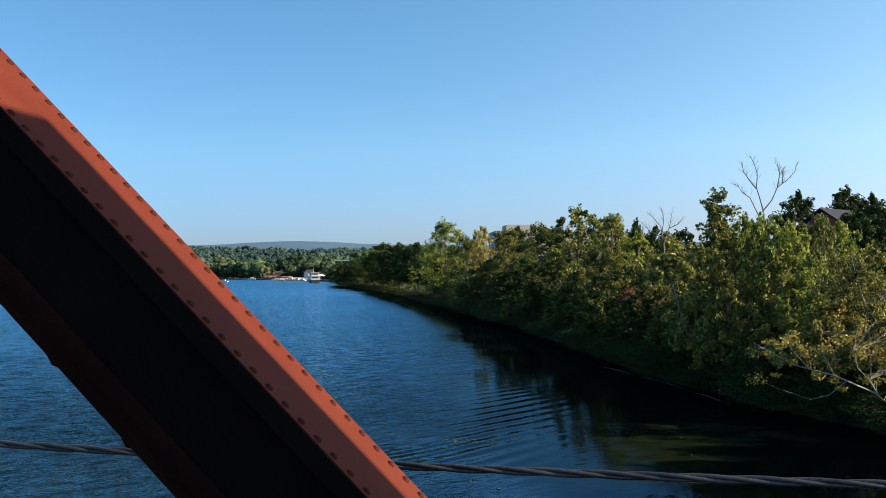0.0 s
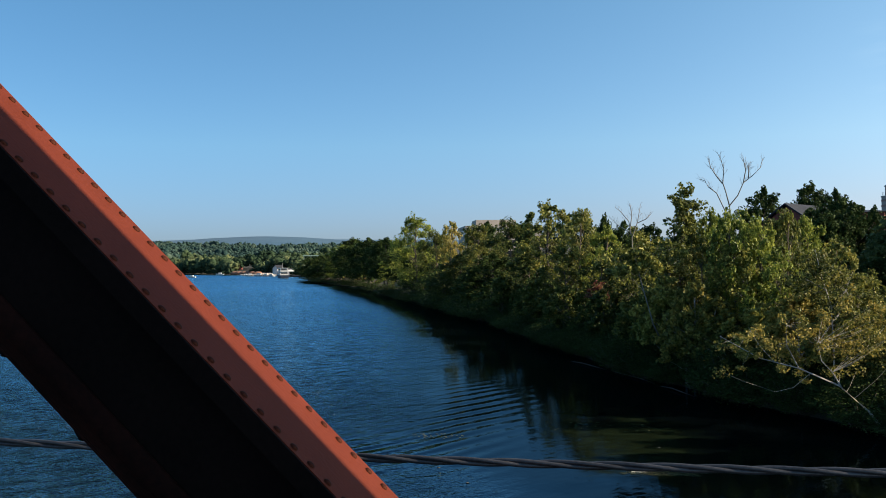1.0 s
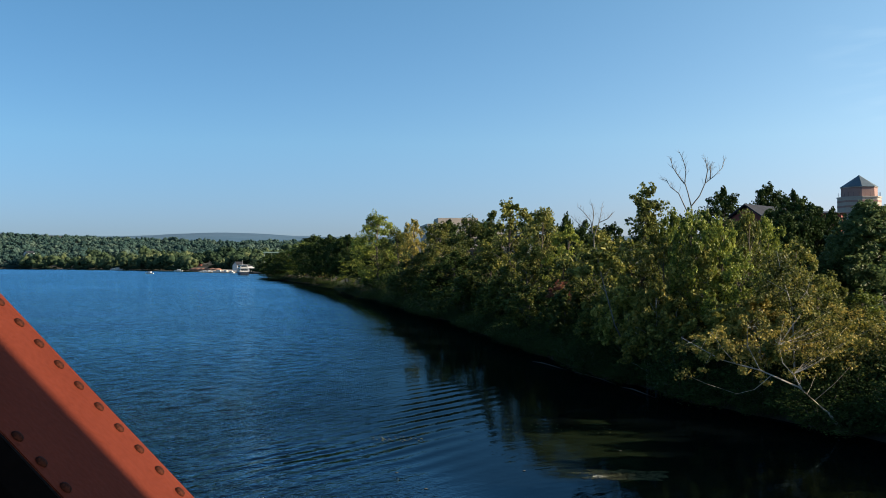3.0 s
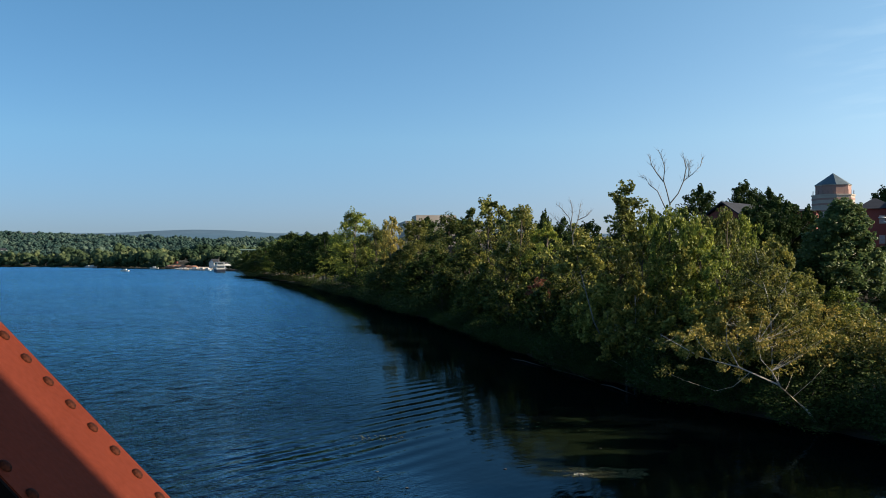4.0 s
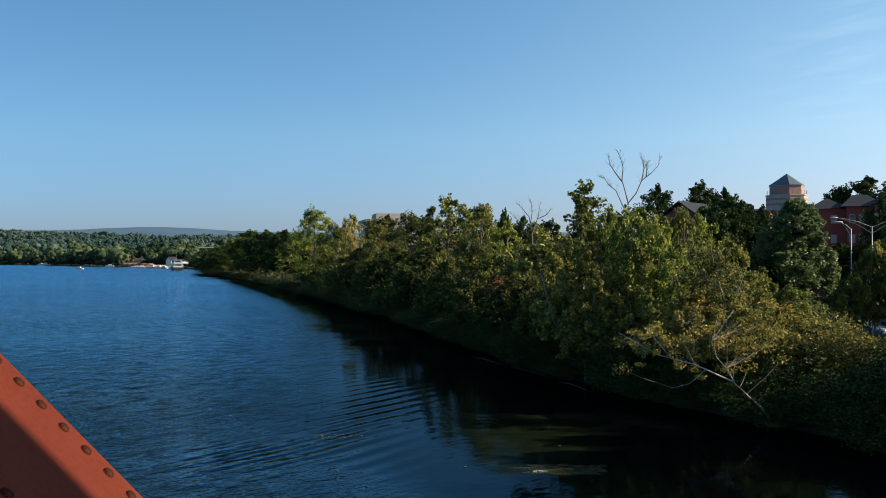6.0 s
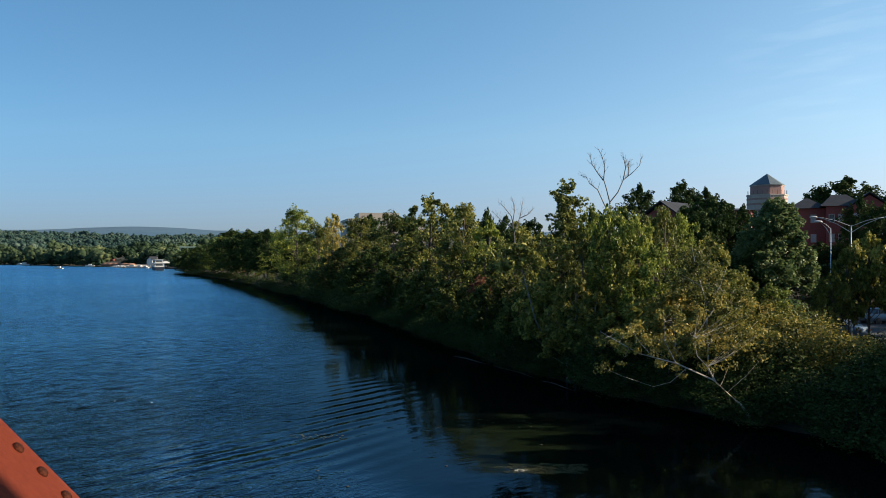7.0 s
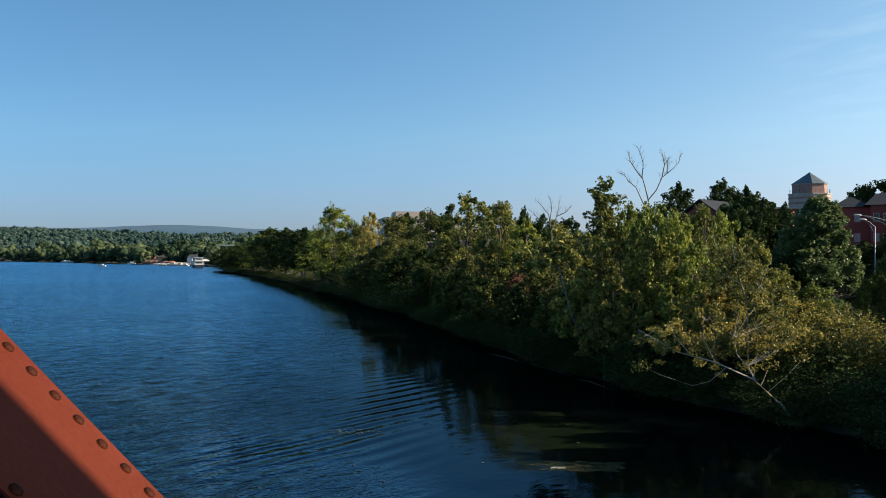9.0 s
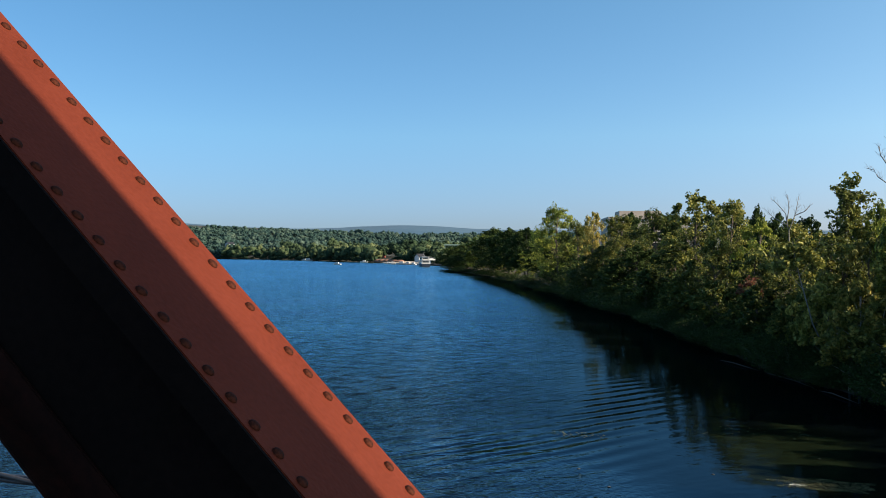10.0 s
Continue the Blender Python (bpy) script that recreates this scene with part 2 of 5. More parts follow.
def weed_material():
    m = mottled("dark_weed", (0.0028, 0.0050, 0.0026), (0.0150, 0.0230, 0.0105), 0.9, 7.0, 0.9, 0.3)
    nt = m.node_tree
    b = nt.nodes["Principled BSDF"]
    b.inputs["Specular IOR Level"].default_value = 0.0
    tc = nt.nodes.new("ShaderNodeTexCoord")
    n = node(nt, "ShaderNodeTexNoise", Scale=0.55, Detail=8.0, Roughness=0.62)
    nt.links.new(tc.outputs["Object"], n.inputs["Vector"])
    cover = nt.nodes.new("ShaderNodeAttribute")
    cover.attribute_name = "cover"
    add = nt.nodes.new("ShaderNodeMath")
    add.operation = "MULTIPLY_ADD"
    add.inputs[1].default_value = 1.1
    nt.links.new(cover.outputs["Fac"], add.inputs[0])
    nt.links.new(n.outputs[0], add.inputs[2])
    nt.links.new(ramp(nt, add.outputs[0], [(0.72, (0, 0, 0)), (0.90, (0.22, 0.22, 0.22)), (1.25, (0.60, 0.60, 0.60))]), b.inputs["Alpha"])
    return m


WEED = weed_material()
ALGAE = mottled("algae_mat", (0.040, 0.044, 0.016), (0.120, 0.118, 0.050), 2.0, 14.0, 0.9, 0.4)
PLANK = mottled("weathered_planks", (0.16, 0.13, 0.10), (0.27, 0.23, 0.18), 1.0, 14.0, 0.85, 0.3)
REDWOOD = mottled("red_stained_wood", (0.20, 0.07, 0.04), (0.30, 0.11, 0.06), 1.0, 14.0, 0.75, 0.2)
FOAM = mottled("pale_scum", (0.45, 0.43, 0.33), (0.65, 0.62, 0.52), 2.0, 14.0, 0.9, 0.2)
EARTH = mottled("trodden_earth", (0.06, 0.04, 0.03), (0.10, 0.068, 0.05), 0.3, 4.0, 0.95, 0.3)
NAVY = mottled("navy_hull_paint", (0.02, 0.03, 0.05), (0.035, 0.045, 0.07), 1.0, 10.0, 0.4, 0.0)
SAND = mottled("sand", (0.46, 0.38, 0.29), (0.58, 0.49, 0.39), 0.2, 3.0, 0.95, 0.2)
CLAY = mottled("red_clay", (0.17, 0.085, 0.055), (0.25, 0.125, 0.08), 0.2, 3.0, 0.95, 0.2)
WET_BARK = mottled("wet_bark", (0.012, 0.010, 0.008), (0.030, 0.025, 0.019), 3.0, 25.0, 0.7, 0.4)
BARK = mottled("bark", (0.045, 0.037, 0.029), (0.13, 0.108, 0.085), 3.0, 25.0, 0.9, 0.5)
DEAD_BARK = mottled("dead_bark", (0.09, 0.085, 0.075), (0.20, 0.188, 0.168), 3.0, 25.0, 0.9, 0.4)
PALE_BARK = mottled("pale_bark", (0.22, 0.20, 0.17), (0.46, 0.43, 0.37), 3.0, 25.0, 0.85, 0.4)
GROUND = mottled("bank_soil", (0.014, 0.014, 0.008), (0.036, 0.033, 0.018), 0.25, 4.0, 0.95, 0.5)
# blue of distance haze, put into the ridge's own colour
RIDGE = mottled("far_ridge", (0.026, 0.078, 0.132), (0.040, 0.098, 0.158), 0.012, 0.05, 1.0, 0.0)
# darker copy of red_oxide_paint, coloured as the lower flange looks in shade
SHADED_RED = mottled("shaded_red_paint", (0.004, 0.0022, 0.002), (0.017, 0.0055, 0.004), 2.0, 40.0, 0.85, 0.15)
PAINT = mottled("red_oxide_paint", (0.078, 0.0146, 0.0062), (0.106, 0.0214, 0.0104), 3.0, 60.0, 0.7, 0.12)
RIVET = mottled("worn_rivet_paint", (0.010, 0.0045, 0.0032), (0.062, 0.015, 0.0065), 25.0, 120.0, 0.75, 0.2)
for dull in (PAINT, SHADED_RED, RIVET):
    dull.node_tree.nodes["Principled BSDF"].inputs["Specular IOR Level"].default_value = 0.08
CONCRETE = mottled("concrete", (0.32, 0.31, 0.29), (0.45, 0.44, 0.41), 1.0, 20.0, 0.9, 0.2)
BRICK = mottled("red_brick", (0.16, 0.044, 0.036), (0.22, 0.060, 0.047), 0.6, 12.0, 0.85, 0.2)
BEIGE = mottled("beige_stone", (0.30, 0.265, 0.23), (0.38, 0.335, 0.29), 0.4, 8.0, 0.85, 0.1)
ROOF = mottled("slate_roof", (0.019, 0.021, 0.027), (0.034, 0.037, 0.046), 0.8, 10.0, 0.7, 0.2)
ROOF.node_tree.nodes["Principled BSDF"].inputs["Specular IOR Level"].default_value = 0.1
COPPER = mottled("copper_roof", (0.055, 0.085, 0.105), (0.085, 0.12, 0.145), 0.8, 10.0, 0.6, 0.1)
GALV = mottled("galvanised_steel", (0.33, 0.335, 0.34), (0.44, 0.445, 0.45), 3.0, 40.0, 0.55, 0.05, 0.2)
CABLE = mottled("cable_sheath", (0.015, 0.015, 0.017), (0.05, 0.05, 0.055), 6.0, 60.0, 0.35, 0.1)
WATER = water_material()
PALE_ROOF = mottled("pale_green_roof", (0.16, 0.24, 0.20), (0.24, 0.32, 0.28), 1.0, 10.0, 0.6, 0.0)
ASPHALT = mottled("asphalt", (0.04, 0.04, 0.042), (0.065, 0.065, 0.068), 0.8, 40.0, 0.9, 0.2)
BOAT = mottled("white_boat_paint", (0.36, 0.37, 0.38), (0.47, 0.47, 0.46), 0.6, 8.0, 0.5, 0.0)
WHITE = mottled("white_paint", (0.72, 0.72, 0.70), (0.82, 0.82, 0.80), 1.0, 20.0, 0.5, 0.0)
# panes coloured pale, the reflected sky painted into them
SKY_PANE = mottled("sky_painted_glass", (0.22, 0.23, 0.25), (0.42, 0.42, 0.42), 0.5, 3.0, 0.2, 0.0)
GLASS = mottled("dark_glass", (0.02, 0.025, 0.03), (0.03, 0.035, 0.04), 1.0, 5.0, 0.08, 0.0)


# ---------------------------------------------------------------- mesh helpers
def mesh_object(name, verts, faces, mat, parent=None, smooth=False):
    me = bpy.data.meshes.new(name)
    me.from_pydata(verts, [], faces)
    me.materials.append(mat)
    if smooth:
        me.shade_smooth()
    ob = new(name, me)
    ob.parent = parent
    return ob


def part(name, bm, mat, parent=None, label="", smooth=False):
    me = bpy.data.meshes.new(name)
    bm.normal_update()
    bm.to_mesh(me)
    bm.free()
    me.materials.append(mat)
    if smooth:
        me.shade_smooth()
    ob = new(name, me)
    ob.parent = parent
    if label:
        ob["label"] = label
    return ob


def box(bm, x0, x1, y0, y1, z0, z1, bevel=0.0):
    m = Matrix.LocRotScale(((x0 + x1) / 2, (y0 + y1) / 2, (z0 + z1) / 2), None, (x1 - x0, y1 - y0, z1 - z0))
    r = bmesh.ops.create_cube(bm, size=1, matrix=m)
    if bevel:
        es = list({e for v in r["verts"] for e in v.link_edges})
        bmesh.ops.bevel(bm, geom=es, offset=bevel, segments=2, affect="EDGES")
    return bm


def tube(points, radii, sides=7):
    """Vertices and faces of a tapered tube along points."""
    pts = [Vector(p) for p in points]
    verts, faces = [], []
    for i, p in enumerate(pts):
        d = (pts[min(i + 1, len(pts) - 1)] - pts[max(i - 1, 0)]).normalized()
        a = d.orthogonal().normalized()
        b = d.cross(a)
        for k in range(sides):
            an = 2 * math.pi * k / sides
            verts.append(p + (a * math.cos(an) + b * math.sin(an)) * radii[i])
    for i in range(len(pts) - 1):
        for k in range(sides):
            k2 = (k + 1) % sides
            faces.append((i * sides + k, i * sides + k2, (i + 1) * sides + k2, (i + 1) * sides + k))
    faces.append(tuple(range((len(pts) - 1) * sides, len(pts) * sides)))
    return verts, faces


def joined(pieces):
    verts, faces = [], []
    for v, f in pieces:
        o = len(verts)
        verts += v
        faces += [tuple(i + o for i in q) for q in f]
    return verts, faces


def empty(name, m=None):
    ob = new(name)
    if m:
        ob.matrix_world = m
    return ob


# ---------------------------------------------------------------- ground and water
SHORE = [(60, -500), (46, -60), (40, -10), (34, 8), (27, 25), (18.6, 40), (14.1, 47), (9.7, 54), (5.9, 63), (3.1, 69.5), (-1.5, 85.5),
         (-13.3, 126), (-39, 201), (-75, 301), (-112, 379), (-140, 450), (-167, 528), (-214, 622), (-300, 725), (-465, 897), (-620, 962), (-1100, 1040), (-2600, 1100)]


def inland(x, y):
    """Signed distance from the shore line, positive on land (numpy arrays)."""
    best = np.full(x.shape, 1e9)
    sign = np.ones(x.shape)
    for (ax, ay), (bx, by) in zip(SHORE[:-1], SHORE[1:]):
        dx, dy = bx - ax, by - ay
        t = np.clip(((x - ax) * dx + (y - ay) * dy) / (dx * dx + dy * dy), 0, 1)
        ex, ey = x - (ax + t * dx), y - (ay + t * dy)
        d = np.hypot(ex, ey)
        side = np.where(dx * (y - ay) - dy * (x - ax) < 0, 1.0, -1.0)
        near = d < best - 1e-9
        best = np.where(near, d, best)
        sign = np.where(near, side, sign)
    return best * sign


def height(x, y):
    """Height of the ground (numpy arrays)."""
    d = inland(x, y)
    bank = np.interp(d, [-30, -6, 0, 1.5, 4, 9, 40, 70, 120, 400], [-4, -2, -0.15, 0.5, 1.4, 1.9, 2.0, 5.5, 8.5, 12])
    # beyond the marina the shore is low, and the land rises slowly to wooded hills
    low = np.interp(d, [-30, -6, 0, 4, 60, 200, 400, 900, 2000], [-4, -2, -0.1, 0.8, 4, 9, 18, 40, 72]) * np.interp(np.degrees(np.arctan2(x, np.maximum(y, 1))), [-34, -27, -20], [1.6, 1.3, 0.97])
    w = np.clip((y - 330) / 150, 0, 1)
    return bank * (1 - w) + low * w


def ground_z(x, y):
    return float(height(np.array([float(x)]), np.array([float(y)]))[0])


def axis(parts_):
    out = []
    for a, b, s in parts_:
        out += list(np.arange(a, b, s))
    return np.array(out + [parts_[-1][1]])


gx = axis([(-2600, -800, 60), (-800, -200, 20), (-200, -60, 8), (-60, 60, 1.5), (60, 140, 5), (140, 600, 25), (600, 3000, 120)])
gy = axis([(-500, -40, 20), (-40, 140, 1.5), (140, 320, 6), (320, 1100, 20), (1100, 4400, 110)])
XX, YY = np.meshgrid(gx, gy)
ZZ = height(XX, YY)
rng = np.random.default_rng(5)
ZZ += rng.normal(0, 0.06, ZZ.shape) * (ZZ > 0.2)
nx, ny = len(gx), len(gy)
gverts = np.stack([XX, YY, ZZ], -1).reshape(-1, 3).tolist()
gfaces = [(j * nx + i, j * nx + i + 1, (j + 1) * nx + i + 1, (j + 1) * nx + i) for j in range(ny - 1) for i in range(nx - 1)]
tagged(mesh_object("ground", gverts, gfaces, GROUND, smooth=True), "dark earth bank and wooded land beside the river", "ground", kind="structure")

wx = axis([(-2600, -400, 110), (-400, -80, 16), (-80, 50, 1.5), (50, 90, 8)])
wy = axis([(-500, -20, 40), (-20, 140, 1.5), (140, 520, 8), (520, 1500, 60)])
WX, WY = np.meshgrid(wx, wy)
wn_, wm_ = len(wx), len(wy)
calm = np.interp(WY, [0, 20, 33, 40, 45, 51, 62, 77, 142, 250, 500], [40, 32, 26, 25.5, 23.5, 21, 18.5, 15.5, 13, 12, 9])
fade = np.interp(WY, [33, 45, 60, 90, 250], [9, 8, 7, 9, 12])
wobble = np.array([noise.noise(Vector((x * 0.06, y * 0.06, 0))) + 0.5 * noise.noise(Vector((x * 0.2, y * 0.25, 4))) for x, y in zip(WX.ravel(), WY.ravel())]).reshape(WX.shape)
off = -inland(WX, WY)
wind = np.clip((off - calm * (1 + 0.15 * wobble)) / fade + 0.5, 0, 1)
blown = np.clip(wind * (0.8 + 0.4 * wobble), 0, 1)
wind = wind * (0.72 + 0.5 * wobble) * np.interp(WY, [40, 130, 300, 600], [1.0, 0.55, 0.22, 0.10])
streak = np.array([noise.noise(Vector((x * 0.006, y * 0.035, 9))) for x, y in zip(WX.ravel(), WY.ravel())]).reshape(WX.shape)
wake = np.exp(-((WX + 11.5) / 4.5) ** 2 - ((WY - 38.0) / 6.0) ** 2)
wind = wind * (1 + 0.9 * streak) * (1 - 0.55 * wake)
wfaces = [(j * wn_ + i, j * wn_ + i + 1, (j + 1) * wn_ + i + 1, (j + 1) * wn_ + i) for j in range(wm_ - 1) for i in range(wn_ - 1)]
water = mesh_object("water", np.stack([WX, WY, 0 * WX], -1).reshape(-1, 3).tolist(), wfaces, WATER, smooth=True)
water.data.attributes.new("wind", "FLOAT", "POINT").data.foreach_set("value", np.clip(wind, 0, 1.2).ravel().astype(np.float32))
# amount of that tilt towards the camera, larger far off to suit the view
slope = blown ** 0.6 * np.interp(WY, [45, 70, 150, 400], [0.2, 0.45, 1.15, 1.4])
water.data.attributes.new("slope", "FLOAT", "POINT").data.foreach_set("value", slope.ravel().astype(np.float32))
# strength of the sky's reflection, painted by place to match brightness
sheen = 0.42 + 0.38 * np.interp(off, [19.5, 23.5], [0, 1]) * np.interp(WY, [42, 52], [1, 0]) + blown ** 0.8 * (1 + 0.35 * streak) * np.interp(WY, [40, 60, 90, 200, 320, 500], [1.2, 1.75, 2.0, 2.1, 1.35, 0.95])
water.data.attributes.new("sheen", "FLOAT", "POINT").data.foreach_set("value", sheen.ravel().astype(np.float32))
water.data.attributes.new("blown", "FLOAT", "POINT").data.foreach_set("value", blown.ravel().astype(np.float32))
chop = 0.02 + np.clip(wind, 0, 1) * np.interp(WY, [40, 60, 90, 140, 600], [0.04, 0.12, 0.20, 0.28, 0.30])
water.data.attributes.new("chop", "FLOAT", "POINT").data.foreach_set("value", chop.ravel().astype(np.float32))
swell = 0.36 * np.exp(-((WX + 7.0) / 3.2) ** 2 - ((WY - 50.5) / 9.0) ** 2) + 1.5 * wake
water.data.attributes.new("swell", "FLOAT", "POINT").data.foreach_set("value", swell.ravel().astype(np.float32))
tagged(water, "rippled dark blue river water, smooth near the bank", "river", kind="structure")

# far ridge; its haze is painted as a blue base colour
rv_, rf_ = [], []
N = 160
for i in range(N + 1):
    a = -0.95 + 1.75 * i / N
    h = 112 + 5 * noise.noise(Vector((a * 9, 1.7, 0))) + 2.0 * noise.noise(Vector((a * 60, 0, 0)))
    h += 22 * math.exp(-((a + 0.35) / 0.075) ** 2) + 30 / (1 + math.exp((a + 0.58) * 40))
    for k, (r, f) in enumerate(((3300, 0.0), (3700, 0.75), (4000, 1.0), (4300, 0.4))):
        rv_.append((r * math.sin(a), r * math.cos(a), h * f))
for i in range(N):
    for k in range(3):
        rf_.append((i * 4 + k, i * 4 + k + 1, i * 4 + 5 + k, i * 4 + 4 + k))
tagged(mesh_object("backdrop", rv_, rf_, RIDGE, smooth=True), "wooded ridge on the horizon, coloured blue for haze", "hills", kind="structure")


# ---------------------------------------------------------------- plants
def leaves(rng, centres, radii, count, size, up=0.35):
    """Folded leaves scattered round the centres. Returns vertices and faces."""
    n = len(centres) * count
    c = np.repeat(np.asarray(centres), count, 0)
    r = np.repeat(np.asarray(radii), count)[:, None]
    d = rng.normal(size=(n, 3))
    d /= np.linalg.norm(d, axis=1)[:, None]
    st = np.repeat(rng.uniform(0.65, 1.35, (len(centres), 3)), count, 0)
    p = c + d * st * r * (rng.random((n, 1)) ** 0.45) * (1.0, 1.0, 0.8)
    nrm = d * 0.8 + rng.normal(size=(n, 3)) * 0.55 + (0, 0, up)
    nrm /= np.linalg.norm(nrm, axis=1)[:, None]
    a = np.cross(nrm, rng.normal(size=(n, 3)))
    a /= np.linalg.norm(a, axis=1)[:, None]
    b = np.cross(nrm, a)
    s = size * (0.6 + 0.8 * rng.random((n, 1)))
    v = np.stack([p - a * s * 0.55, p + b * s * 0.38 + nrm * s * 0.14, p + a * s * 0.55, p - b * s * 0.38 + nrm * s * 0.14], 1).reshape(-1, 3)
    f = np.arange(n * 4).reshape(-1, 4)
    return v.tolist(), f.tolist()


def sprays(rng, centres, axes, longs, wides, count, size, up=0.3):
    """Folded leaves along leafy shoots: each shoot is a ragged spindle round a centre, along its axis. Returns vertices and faces."""
    n = len(centres) * count
    c, ax = np.repeat(np.asarray(centres), count, 0), np.repeat(np.asarray(axes), count, 0)
    ln, wd = np.repeat(np.asarray(longs), count)[:, None], np.repeat(np.asarray(wides), count)[:, None]
    t = rng.uniform(-1, 1, (n, 1))
    d = rng.normal(size=(n, 3))
    d -= ax * (d * ax).sum(1)[:, None]
    d /= np.linalg.norm(d, axis=1)[:, None]
    p = c + ax * t * ln + d * wd * np.sqrt(1.05 - t * t) * rng.random((n, 1)) ** 0.4
    nrm = d * 0.75 + ax * t * 0.5 + rng.normal(size=(n, 3)) * 0.42 + (0, 0, up)
    nrm /= np.linalg.norm(nrm, axis=1)[:, None]
    a = np.cross(nrm, rng.normal(size=(n, 3)))
    a /= np.linalg.norm(a, axis=1)[:, None]
    b = np.cross(nrm, a)
    s = size * (0.55 + 0.8 * rng.random((n, 1)))
    v = np.stack([p - a * s * 0.55, p + b * s * 0.40 + nrm * s * 0.12, p + a * s * 0.55, p - b * s * 0.40 + nrm * s * 0.12], 1).reshape(-1, 3)
    return v.tolist(), np.arange(n * 4).reshape(-1, 4).tolist()


def tree_parts(seed, h, r, low, n_lobe, per, size, shape="round", gap=0.0, fat=1.0):
    """Skeleton and leaves of a tree h high, with a crown of radius r from the height low upwards: limbs that each carry a lobe of leafy shoots."""
    rg = np.random.default_rng(seed)
    bend = rg.normal(0, 0.03, 2) * h

    def stem(t):
        w = math.sin(t * 5 + seed) * 0.012 * h
        return Vector((bend[0] * t * t + w, bend[1] * t * t - w * 0.6, h * 0.9 * t))

    def envelope(t):
        if shape == "cone":
            return r * (0.10 + 0.92 * (1 - t) ** 0.78) * min(1, 0.55 + t * 4)
        if shape == "tall":
            return r * (0.8 + 0.3 * math.sin(t * 11 + seed)) * (1.0 - 0.35 * t)
        return r * math.sqrt(max(0.03, 1 - (2 * t - 0.85) ** 2 * 0.80))
    ts = [i / 8 for i in range(9)]
    wood = [tube([stem(t) for t in ts], [0.014 * h * (1 - 0.86 * t) + 0.012 for t in ts], 8)]
    centres, axes, longs, wides = [], [], [], []
    for i in range(n_lobe):
        t = 0.02 + 0.98 * ((i + rg.random()) / n_lobe) ** 0.9
        an = i * 2.39996 + rg.normal(0, 0.4)
        cr = 0.092 * fat * h * (0.65 + 0.75 * rg.random()) * (1.12 - 0.42 * t) * (0.62 if shape == "cone" else 1.0)
        rad = max(0.0, envelope(t) - cr * 0.45) * (0.62 + 0.42 * rg.random() ** 0.7) * (1 if i % 4 else 0.4)
        s0 = stem(min(1.0, max(0.1, (low + (h - low) * t) / h - 0.14)))
        p = Vector((s0.x + math.cos(an) * rad, s0.y + math.sin(an) * rad, low + (h - low - cr * 0.9) * t))
        q = 0.0055 * h * (1 - 0.5 * t)
        mid = s0.lerp(p, 0.55) + Vector((0, 0, 0.012 * h))
        wood.append(tube([s0, mid, p], [q, q * 0.6, q * 0.25], 5))
        if rg.random() < gap:
            tw = p + Vector(rg.normal(0, 0.05, 3) * h)
            wood.append(tube([mid, tw], [q * 0.4, q * 0.1], 4))
            continue
        out = Vector((math.cos(an), math.sin(an), 0.35))
        for j in range(8):
            d = Vector(rg.normal(size=3)).normalized() + out * (0.55 if shape != "cone" else 0.8) + Vector((0, 0, 0.35 if shape != "cone" else -0.1))
            d.normalize()
            k = cr * (0.55 + 0.5 * rg.random())
            centres.append(tuple(p + d * k * 0.75))
            axes.append(tuple(d))
            longs.append(k * 0.72)
            wides.append(cr * (0.30 + 0.14 * rg.random()))
            if j % 2 == 0:
                wood.append(tube([p, p + d * k * 1.25], [q * 0.3, q * 0.1], 3))
    return joined(wood), sprays(rg, centres, axes, longs, wides, per, size)


def tree(name, seed, h, r, low, n_limb, per, size, leaf, bark=BARK, shape="round", gap=0.0, fat=1.0):
    ob = new(name)
    (wv, wf), (lv, lf) = tree_parts(seed, h, r, low, n_limb, per, size, shape, gap, fat)
    mesh_object("trunk", wv, wf, bark, ob, smooth=True)
    mesh_object("crown", lv, lf, leaf, ob)
    return ob


def shrub(name, seed, h, r, n_stem, per, size, leaf):
    rg = np.random.default_rng(seed)
    ob = new(name)
    wood, centres, radii = [], [], []
    for i in range(n_stem):
        an, rr = i * 2.4, r * math.sqrt((i + 0.5) / n_stem)
        tip = Vector((math.cos(an) * rr, math.sin(an) * rr, h * (1 - 0.55 * (rr / r) ** 2) * (0.7 + 0.35 * rg.random())))
        wood.append(tube([(tip.x * 0.15, tip.y * 0.15, -0.3), (tip.x * 0.6, tip.y * 0.6, tip.z * 0.6), tip], [0.035, 0.022, 0.008], 4))
        for t in (0.35, 0.7, 1.0):
            centres.append((tip.x * (0.4 + 0.6 * t), tip.y * (0.4 + 0.6 * t), tip.z * t))
            radii.append(0.2 * h * (0.7 + 0.6 * rg.random()))
    wv, wf = joined(wood)
    lv, lf = leaves(rg, centres, radii, per, size)
    mesh_object("stem", wv, wf, BARK, ob, smooth=True)
    mesh_object("foliage", lv, lf, leaf, ob)
    return ob


